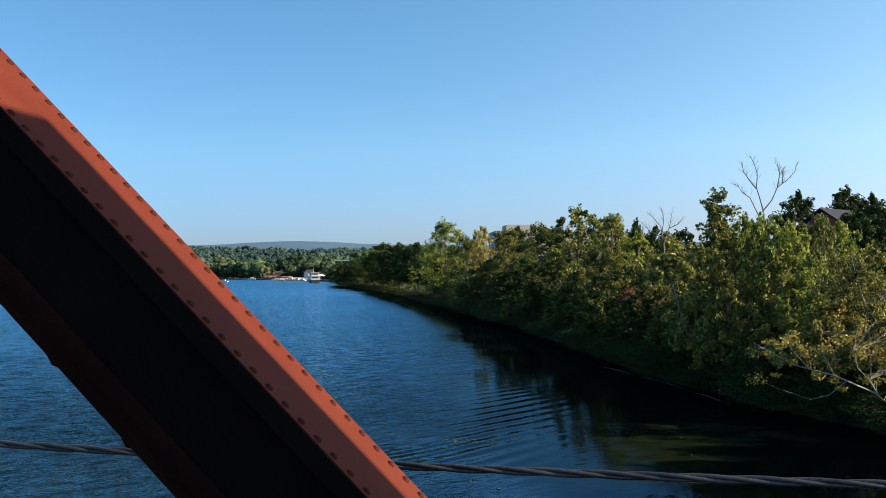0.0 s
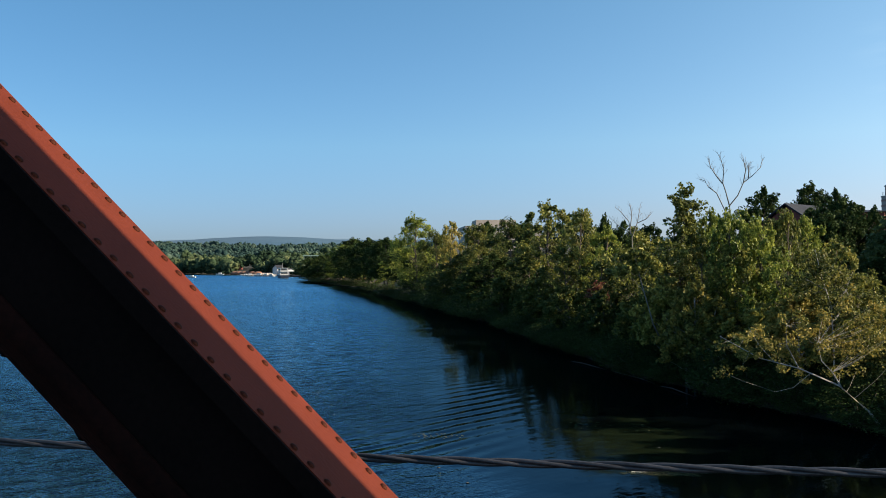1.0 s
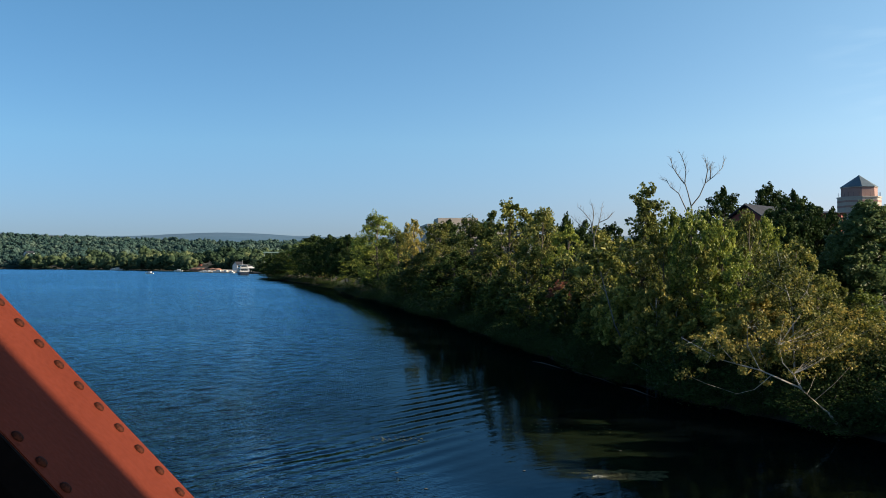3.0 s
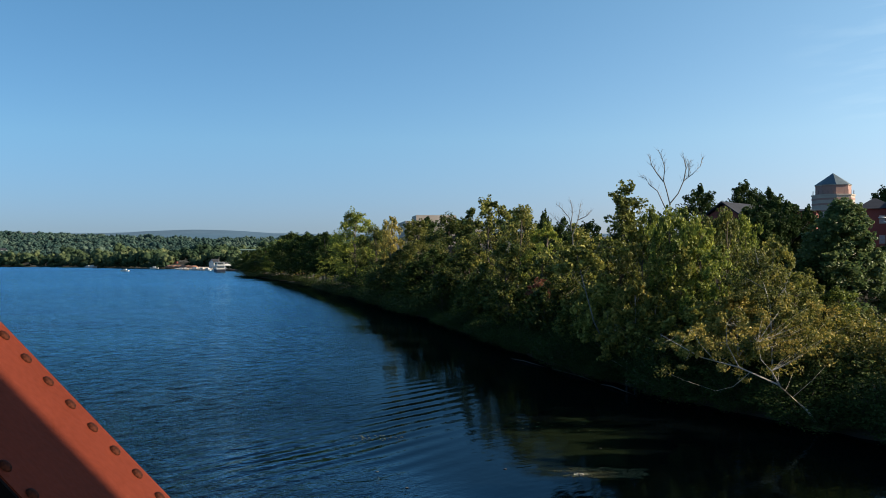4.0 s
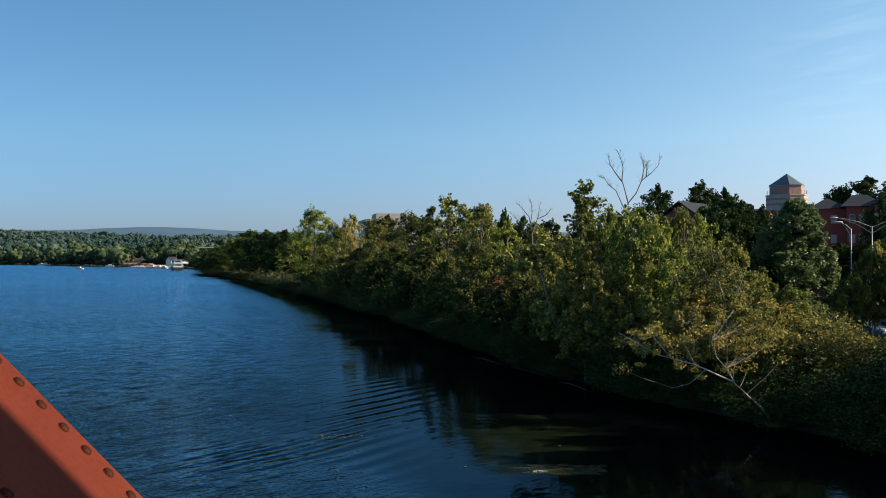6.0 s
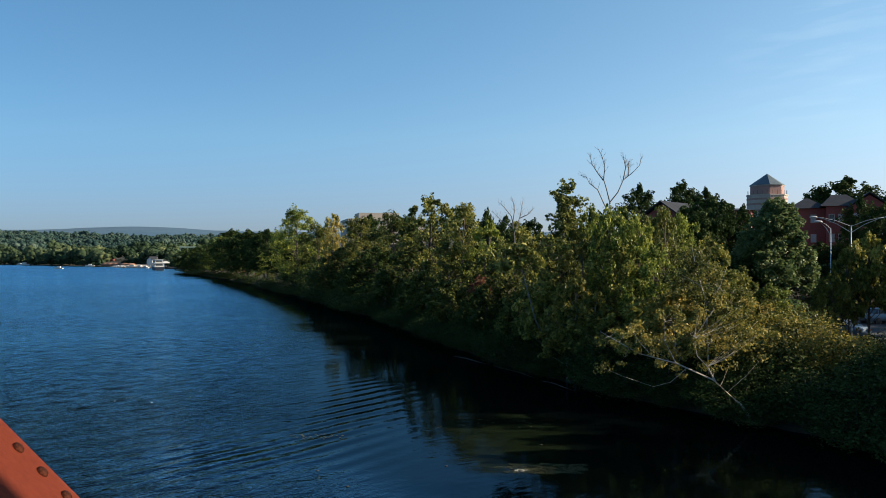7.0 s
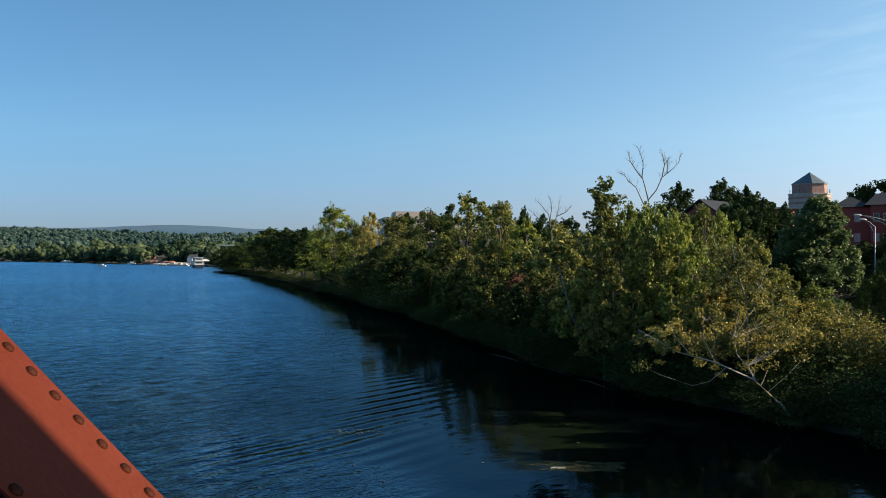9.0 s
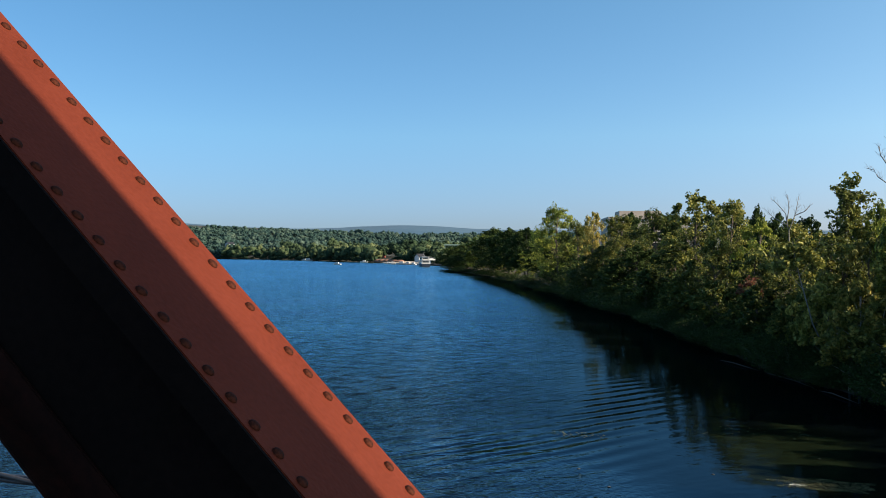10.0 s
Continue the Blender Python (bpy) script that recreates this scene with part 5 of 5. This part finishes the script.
def shore_strip(name, i0, i1, d0, d1, lift, mat, label, category):
    """Ground cover along some segments of the shore, between two distances inland."""
    vs, fs = [], []
    for (ax, ay), (bx, by) in zip(SHORE[i0:i1], SHORE[i0 + 1:i1 + 1]):
        ln = math.hypot(bx - ax, by - ay)
        for t in (0.0, 0.25, 0.5, 0.75):
            for k in range(5):
                d = d0 + (d1 - d0) * k / 4
                x, y = ax + (bx - ax) * t + (by - ay) / ln * d, ay + (by - ay) * t - (bx - ax) / ln * d
                vs.append((x, y, ground_z(x, y) + lift))
    n = len(vs) // 5
    for i in range(n - 1):
        for k in range(4):
            fs.append((i * 5 + k, i * 5 + k + 1, i * 5 + 6 + k, i * 5 + 5 + k))
    return tagged(mesh_object(name, vs, fs, mat), label, category, kind="structure")


shore_strip("beach", 17, 18, 0.5, 16, 0.12, SAND, "pale sandy landing beside the marina", "beach")
shore_strip("quay", 13, 17, 2.5, 5.5, 0.15, EARTH, "dark reddish-brown earth path along the quay", "path")
heap = new("earth_heap")
for k in range(6):
    bm = bmesh.new()
    bmesh.ops.create_icosphere(bm, subdivisions=2, radius=1)
    for v in bm.verts:
        v.co *= 1 + 0.25 * noise.noise(v.co * 2 + Vector((k, 0, 0)))
    bmesh.ops.scale(bm, vec=(4.5, 3.2, 1.9), verts=bm.verts)
    bmesh.ops.translate(bm, vec=(-258 - 7 * k, 688 + 8.0 * k, 1.0), verts=bm.verts)
    part("mound", bm, CLAY, heap, smooth=True)
tagged(heap, "heaps of reddish earth above the landing", "earth heap")

river_boat(-186, 540, 116)
motor_boat(-239, 622, 200, 7, "small white cabin boat at the dock")
motor_boat(-231, 619, 185, 8, "white cabin boat with an awning at the dock")
motor_boat(-223, 612, 160, 7, "small white motor boat at the dock")
motor_boat(-261.6, 573, 175, 6, "small motor boat out on the river")
motor_boat(-403, 812, 190, 9, "white boat moored under the far shore")
motor_boat(-414, 826, 170, 7, "small white boat moored under the far shore")
motor_boat(-300, 712, 190, 7, "white boat drawn up beside the landing")
shed = empty("open_shelter", pose(-142.3, 459, 5.2, 0, 0, 17))
for sx_ in (-3.6, 0.0, 3.6):
    for sy_ in (0.2, 8.8):
        part("post", box(bmesh.new(), sx_ - 0.12, sx_ + 0.12, sy_ - 0.12, sy_ + 0.12, -2.0, 7.5), CONCRETE, shed)
part("roof", box(bmesh.new(), -4.2, 4.2, -0.6, 9.6, 7.5, 8.1, 0.05), PALE_ROOF, shed, "flat pale green roof")
tagged(shed, "open shelter with a flat pale green roof among trees", "shelter")
cottage(-228, 658, 58, 6, 6, 4.6, BOAT, "white two-storey boathouse behind the marina")
cottage(-216, 640, 64, 6, 5, 3.4, BOAT, "small white office beside the boathouse", 1.4)
cottage(-326, 822, 55, 7, 6, 5.0, BRICK, "red brick house among far trees")
cottage(-478, 950, 62, 13, 9, 5.5, BOAT, "white house on the far shore")
cottage(-540, 985, 66, 10, 8, 5.0, BOAT, "small white house on the far shore")
cottage(-372, 872, 60, 10, 8, 5.0, BOAT, "pale house among far trees")
cottage(-640, 1060, 66, 10, 8, 12.0, BOAT, "pale house high among the far trees")

cottage(-209, 628, 60, 5, 5, 3.0, BOAT, "white-walled shed with a dark roof at the landing", 1.6)
tent = empty("canopy", pose(-203, 606, ground_z(-203, 606), 0, 0, 40))
for sx_ in (-2.6, 2.6):
    for sy_ in (-1.8, 1.8):
        v, f = tube([(sx_, sy_, -0.3), (sx_, sy_, 2.9)], [0.06, 0.06], 6)
        mesh_object("post", v, f, GALV, tent)
part("cover", hip_roof(bmesh.new(), -2.6, 2.6, -1.8, 1.8, 2.9, 1.3, 0.3, 0.5), BOAT, tent, "white canvas cover")
tagged(tent, "white canvas canopy on four posts at the landing", "canopy")
motor_boat(-247, 633, 195, 6, "small white open boat beside the landing")
motor_boat(-216, 604, 150, 6, "small white motor boat beside the cruise boat")


def dock(x, y, turn, ln):
    ob = empty("dock", pose(x, y, 0, 0, 0, turn))
    for i in range(int(ln / 0.5)):
        part("plank", box(bmesh.new(), i * 0.5, i * 0.5 + 0.44, -0.9, 0.9, 0.5, 0.58), PLANK, ob)
    for i in range(int(ln / 3) + 1):
        for sgn in (-1, 1):
            v, f = tube([(i * 3, sgn * 0.95, -1.5), (i * 3, sgn * 0.95, 1.6)], [0.13, 0.12], 7)
            mesh_object("pile", v, f, PLANK, ob)
    return tagged(ob, "weathered timber dock on piles", "dock", "docks at the marina")


dock(-214, 615, 165, 26)
dock(-206, 603, 165, 20)


def picnic_table(x, y, turn):
    ob = empty("picnic_table", pose(x, y, ground_z(x, y) + 0.15, 0, 0, turn))
    part("tabletop", box(bmesh.new(), -0.95, 0.95, -0.38, 0.38, 0.71, 0.76, 0.01), REDWOOD, ob)
    for sgn in (-1, 1):
        part("bench", box(bmesh.new(), -0.95, 0.95, sgn * 0.72 - 0.13, sgn * 0.72 + 0.13, 0.42, 0.46, 0.01), REDWOOD, ob)
        part("trestle", box(bmesh.new(), sgn * 0.65 - 0.05, sgn * 0.65 + 0.05, -0.8, 0.8, 0.0, 0.42), REDWOOD, ob)
        part("post", box(bmesh.new(), sgn * 0.65 - 0.045, sgn * 0.65 + 0.045, -0.3, 0.3, 0.42, 0.71), REDWOOD, ob)
    return tagged(ob, "red-stained wooden picnic table under the trees", "table", "picnic tables")


for i in range(9):
    picnic_table(-70 + 5.5 * math.sin(i * 2.1) - i * 6.2, 303 + i * 15.5, 20 + 35 * i)
for i, (x, y) in enumerate(((-103, 372), (-131, 446), (-159, 522))):
    z = ground_z(x, y)
    v, f = tube([(0, 0, -0.2), (0, 0, 4.2)], [0.08, 0.05], 8)
    ob = empty("path_lamp", Matrix.Translation((x, y, z)))
    mesh_object("pole", v, f, GALV, ob)
    bm = bmesh.new()
    bmesh.ops.create_uvsphere(bm, u_segments=10, v_segments=8, radius=0.24, matrix=Matrix.Translation((0, 0, 4.4)))
    part("globe", bm, WHITE, ob, smooth=True)
    tagged(ob, "slim lamp post with a white globe on the quay", "lamp post", "lamps on the quay")

# ---------------------------------------------------------------- things on the near bank and the water
def limb_tree(name, limbs, bark, leaf, seed, crowns, per, size, label):
    """A tree whose limbs are given, with leaf clumps round the given places."""
    rg = np.random.default_rng(seed)
    ob = new(name)
    pieces = []
    for q, pts in limbs:
        pieces.append(tube(pts, [q * (1 - 0.85 * i / (len(pts) - 1)) for i in range(len(pts))], 8))
    centres, radii = [], []
    for (x, y, z), sx, sz, n in crowns:
        for i in range(n):
            c = (x + rg.normal(0, sx), y + rg.normal(0, 0.8), z + rg.normal(0, sz))
            centres.append(c)
            radii.append(rg.uniform(0.2, 0.55))
            if i % 2 == 0:
                # a thin twig from the nearest place on the limbs
                spots = [Vector(p).lerp(Vector(s), k / 4) for _, pts in limbs for p, s in zip(pts[1:], pts[2:]) for k in range(4)]
                s0 = min(spots, key=lambda p: (p - Vector(c)).length)
                mid = s0.lerp(Vector(c), 0.5) + Vector(rg.normal(0, 0.12, 3))
                pieces.append(tube([s0, mid, c], [0.010, 0.007, 0.003], 4))
    v, f = joined(pieces)
    mesh_object("trunk", v, f, bark, ob, smooth=True)
    lv, lf = leaves(rg, centres, radii, per, size)
    mesh_object("crown", lv, lf, leaf, ob)
    return tagged(ob, label, "tree")

limb_tree("leaning_tree", [
    (0.07, [(14.4, 46.6, 0.3), (13.85, 46.4, 1.0), (12.5, 46.5, 2.25), (10.7, 46.8, 3.05), (8.9, 47.2, 3.5), (7.15, 48.5, 4.5)]),
    (0.035, [(12.6, 46.5, 2.2), (12.2, 46.5, 2.9), (11.7, 46.5, 3.45), (11.5, 46.6, 4.6)]),
    (0.016, [(11.2, 46.7, 2.8), (10.4, 46.7, 2.1), (9.5, 46.5, 1.9), (8.6, 46.6, 2.2)]),
    (0.025, [(9.6, 47.0, 3.3), (8.8, 46.8, 4.2), (8.3, 46.8, 5.1)]),
    (0.025, [(10.7, 46.8, 3.05), (10.2, 47.2, 4.2), (10.3, 47.6, 5.4)])],
    PALE_BARK, YELLOW, 3, [((12.2, 47.7, 4.4), 1.2, 0.85, 52), ((10.2, 47.4, 4.2), 0.9, 0.5, 18), ((14.1, 47.9, 4.6), 0.9, 0.9, 34), ((8.6, 46.6, 2.8), 0.8, 0.3, 4), ((8.2, 47.9, 4.4), 0.8, 0.4, 11)],
    62, 0.125, "pale-barked tree leaning over the water with yellow leaves")
limb_tree("pale_tree", [
    (0.055, [(13.6, 51.3, 0.9), (13.5, 51.2, 3.9), (13.45, 51.2, 5.85), (12.95, 51.4, 7.75), (12.7, 51.4, 9.0)]),
    (0.02, [(13.45, 51.2, 5.8), (14.2, 51.2, 6.8), (14.6, 51.2, 7.9)]),
    (0.02, [(13.2, 51.3, 6.8), (12.2, 51.4, 7.4), (11.6, 51.4, 8.0)])],
    PALE_BARK, YELLOW, 4, [((13.4, 51.6, 6.4), 0.75, 0.8, 44), ((12.6, 51.6, 7.7), 0.55, 0.6, 18), ((15.0, 51.5, 5.5), 0.7, 0.5, 22)],
    74, 0.14, "slender pale-barked tree with yellow-green leaves")
limb_tree("pale_tree", [
    (0.07, [(6.6, 65.0, 1.0), (5.6, 63.2, 2.6), (4.8, 61.9, 4.2), (4.0, 61.9, 7.2), (3.7, 62.0, 8.6), (3.6, 62.0, 9.4)]),
    (0.02, [(4.0, 61.9, 7.2), (4.8, 61.8, 8.4), (5.2, 61.8, 9.6)]),
    (0.02, [(4.2, 61.9, 6.4), (3.2, 61.8, 7.6), (2.6, 61.8, 8.6)])],
    DEAD_BARK, OLIVE, 6, [((3.8, 62.2, 8.9), 1.0, 0.6, 44), ((4.4, 62.3, 8.0), 1.2, 0.6, 22)],
    46, 0.24, "pale-trunked tree with olive leaves at its top")
limb_tree("creeper", [(0.03, [(1.7, 81.0, 1.5), (1.6, 81.0, 4.0), (1.5, 81.0, 6.4)])],
    BARK, RED_LEAVES, 8, [((1.5, 80.6, 5.9), 0.5, 0.3, 9), ((1.7, 80.6, 4.9), 0.4, 0.5, 6)], 30, 0.2, "red-leaved creeper climbing among green trees")


def floating_mat(name, x, y, rx, ry, n, size, mat, seed, label, ragged=0.0):
    """Loose scraps of weed afloat, as many small thin patches."""
    rg = np.random.default_rng(seed)
    vs, fs = [], []
    for i in range(n):
        a, r = rg.random() * 6.283, math.sqrt(rg.random())
        r *= 1 + ragged * noise.noise(Vector((2.2 * math.cos(a), 2.2 * math.sin(a), seed)))
        cx, cy = x + rx * r * math.cos(a), y + ry * r * math.sin(a)
        s = size * (0.35 + rg.random())
        o = len(vs)
        m = 9
        for k in range(m):
            q = s * (0.6 + 0.7 * rg.random())
            vs.append((cx + q * 2.6 * math.cos(k * 6.283 / m), cy + q * math.sin(k * 6.283 / m), 0.012 + 0.003 * (i % 5)))
        vs.append((cx, cy, 0.03 + 0.003 * (i % 5)))
        fs += [(o + k, o + (k + 1) % m, o + m) for k in range(m)]
    return tagged(mesh_object(name, vs, fs, mat), label, "water weed", kind="stuff")


def weed_sheet(x, y, rx, ry):
    """Weed lying at the surface in one thin ragged sheet, closed in the middle and torn towards its rim."""
    vs, fs, edge = [], [], []
    n, m = 72, 10
    for k in range(m + 1):
        for i in range(n):
            a = i * 2 * math.pi / n
            r = k / m * (1 + 0.45 * noise.noise(Vector((1.6 * math.cos(a), 1.6 * math.sin(a), 3))) + 0.2 * noise.noise(Vector((6 * math.cos(a), 6 * math.sin(a), 1))))
            vs.append((x + rx * r * math.cos(a), y + ry * r * math.sin(a), 0.006))
            edge.append(1 - k / m)
    for k in range(m):
        for i in range(n):
            q = (i + 1) % n
            fs.append((k * n + i, k * n + q, (k + 1) * n + q, (k + 1) * n + i))
    ob = mesh_object("weed_mat", vs, fs, WEED)
    ob.data.attributes.new("cover", "FLOAT", "POINT").data.foreach_set("value", np.array(edge, np.float32))
    return tagged(ob, "dark mat of weed lying at the water's surface", "water weed", kind="stuff")


floating_mat("algae", 3.2, 37.0, 1.7, 0.8, 1700, 0.008, ALGAE, 1, "yellow-green algae afloat on the calm water", 0.8)
floating_mat("algae", 2.2, 36.7, 0.33, 0.2, 40, 0.016, FOAM, 2, "pale scum and feathers afloat")
floating_mat("algae", -7.0, 43.2, 1.3, 0.7, 40, 0.025, ALGAE, 5, "scattered weed afloat among ripples")
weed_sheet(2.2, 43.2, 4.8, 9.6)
floating_mat("algae", 0.8, 46.5, 3.2, 1.6, 30, 0.02, ALGAE, 7, "small scraps of weed afloat on dark water")
for k, (x, y) in enumerate(((-4.4, 34.2), (-5.9, 36.6), (-0.8, 37.4), (3.4, 41.6))):
    bm = bmesh.new()
    bmesh.ops.create_icosphere(bm, subdivisions=2, radius=0.045)
    bmesh.ops.scale(bm, vec=(1.6, 0.8, 0.3), verts=bm.verts)
    ob = tagged(part("driftwood", bm, BARK, smooth=True), "small dark scrap of wood afloat", "driftwood", "scraps afloat")
    ob.location = (x, y, 0.01)
for pts in ([(-0.9, 76.4, 0.05), (0.1, 74.3, 0.12), (1.0, 72.4, 0.08), (1.9, 70.6, 0.04)], [(2.3, 69.6, 0.04), (3.2, 67.2, 0.11), (4.1, 65.2, 0.10), (4.9, 62.9, 0.05)], [(5.2, 61.8, 0.03), (5.8, 60.2, 0.12), (6.3, 58.6, 0.10), (6.9, 57.0, 0.05)]):
    v, f = tube(pts, [0.015, 0.04, 0.035, 0.01], 8)
    tagged(mesh_object("fallen_log", v, f, WET_BARK, smooth=True), "wet grey-brown fallen log along the water's edge", "log", "logs at the water's edge")

# ---------------------------------------------------------------- the bridge
AX = Matrix.Rotation(radians(2.62), 4, "Z")
u_ = AX.to_3x3() @ Vector((math.cos(radians(45.41)), 0, -math.sin(radians(45.41))))
w_ = AX.to_3x3() @ Vector((0, 1, 0))
n_ = u_.cross(w_)
P0 = Vector((-1.586, 2.935, 8.5))
BEAM = Matrix((u_, w_, n_)).transposed().to_4x4()
BEAM.translation = P0


def end_post(name, m, s0, s1):
    ob = empty(name, m)
    part("cover_plate", box(bmesh.new(), s0, s1, -0.036, 0.468, -0.014, 0, 0.003), PAINT, ob)
    # strip added over the plate's near edge to paint it as shaded
    part("edge_strip", box(bmesh.new(), s0, s1, -0.050, -0.0365, -0.075, -0.001, 0.002), SHADE_BLACK, ob, "added plate edge painted black for its shade")
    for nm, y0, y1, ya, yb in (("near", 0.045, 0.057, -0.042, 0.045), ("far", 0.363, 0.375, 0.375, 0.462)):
        part("web_plate", box(bmesh.new(), s0, s1, y0, y1, -0.50, -0.014), SHADE_BLACK, ob, "web plate painted black for its shade")
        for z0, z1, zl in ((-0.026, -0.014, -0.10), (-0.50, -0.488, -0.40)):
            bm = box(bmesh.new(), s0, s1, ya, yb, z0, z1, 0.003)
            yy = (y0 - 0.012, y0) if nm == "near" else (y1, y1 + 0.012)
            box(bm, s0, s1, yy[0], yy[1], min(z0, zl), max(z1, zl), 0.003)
            part("flange_angle", bm, SHADE_BLACK if zl > -0.2 else SHADED_RED, ob)
    return ob


post = tagged(end_post("end_post", BEAM, -7.4, 2.2), "red-painted riveted steel end post of a truss bridge", "bridge post")
bm = bmesh.new()
bmesh.ops.create_icosphere(bm, subdivisions=2, radius=0.0165)
bmesh.ops.delete(bm, geom=[v for v in bm.verts if v.co.z < -0.004], context="VERTS")
rivet_mesh = bpy.data.meshes.new("rivet")
bm.to_mesh(rivet_mesh)
bm.free()
rivet_mesh.transform(Matrix.Diagonal((1, 1, 0.55, 1)))
rivet_mesh.materials.append(RIVET)
rivet_mesh.shade_smooth()
lace_rivet = rivet_mesh.copy()
lace_rivet.materials[0] = SHADE_BLACK
lace_rivet.transform(Matrix.Diagonal((2.6, 1.6, 1.7, 1)))
for k in range(-60, 26):
    for y in (0.0, 0.42):
        rv = new("rivet", rivet_mesh)
        rv.parent = post
        rv.location = (k * 0.08205 + 0.004, y, 0.001)

# lacing bars under the post, with their rivets
for i in range(-16, 5):
    s_ = -0.067 + 0.405 * i
    for sgn in (-1, 1):
        bm = box(bmesh.new(), -0.235, 0.235, -0.032, 0.032, -0.006, 0.006, 0.002)
        br = part("lacing_bar", bm, SHADE_BLACK, post)
        br.matrix_local = Matrix.Translation((s_ + 0.2025 * 0.5 + (0.10 if sgn > 0 else 0.30) - 0.10, 0.21, -0.507 - (0.012 if sgn > 0 else 0))) @ Matrix.Rotation(sgn * math.atan2(0.42, 0.2025), 4, "Z")
    for y in (0.0, 0.42):
        rv = new("rivet", lace_rivet)
        rv.parent = post
        rv.matrix_local = Matrix.Translation((s_, y, -0.50)) @ Matrix.Rotation(math.pi, 4, "X")

# deck out of view; dark asphalt keeps its bounced light off the post
bm = box(bmesh.new(), -70, 70, -9.0, 3.4, 6.55, 6.9)
deck = tagged(part("bridge_deck", bm, ASPHALT), "dark paved bridge deck and walkway", "bridge deck", kind="structure")

# unseen parallel beam added towards the sun to shadow the end post
back = BEAM.copy()
back.translation = P0 + SUN_DIR * 6.5 - w_ * 0.205
tagged(end_post("truss_diagonal", back, -0.85, 10.4), "unseen red-painted steel beam that shadows the end post", "bridge post")

# twisted cable along the outside of the bridge
cab = []
for k in range(3):
    pts, rad = [], []
    for i in range(561):
        x = -7 + 14 * i / 560
        z = 7.562 + 0.0034 * (x - 0.8) ** 2
        an = x * 9.0 + k * 2 * math.pi / 3
        pts.append((x, 4.1 + 0.0105 * math.cos(an), z + 0.0105 * math.sin(an)))
        rad.append(0.0105)
    cab.append((pts, rad))
cable = tagged(empty("cable"), "black twisted cable strung along the bridge", "cable")
for pts, rad in cab:
    v, f = tube(pts, rad, 8)
    mesh_object("strand", v, f, CABLE, cable, smooth=True)
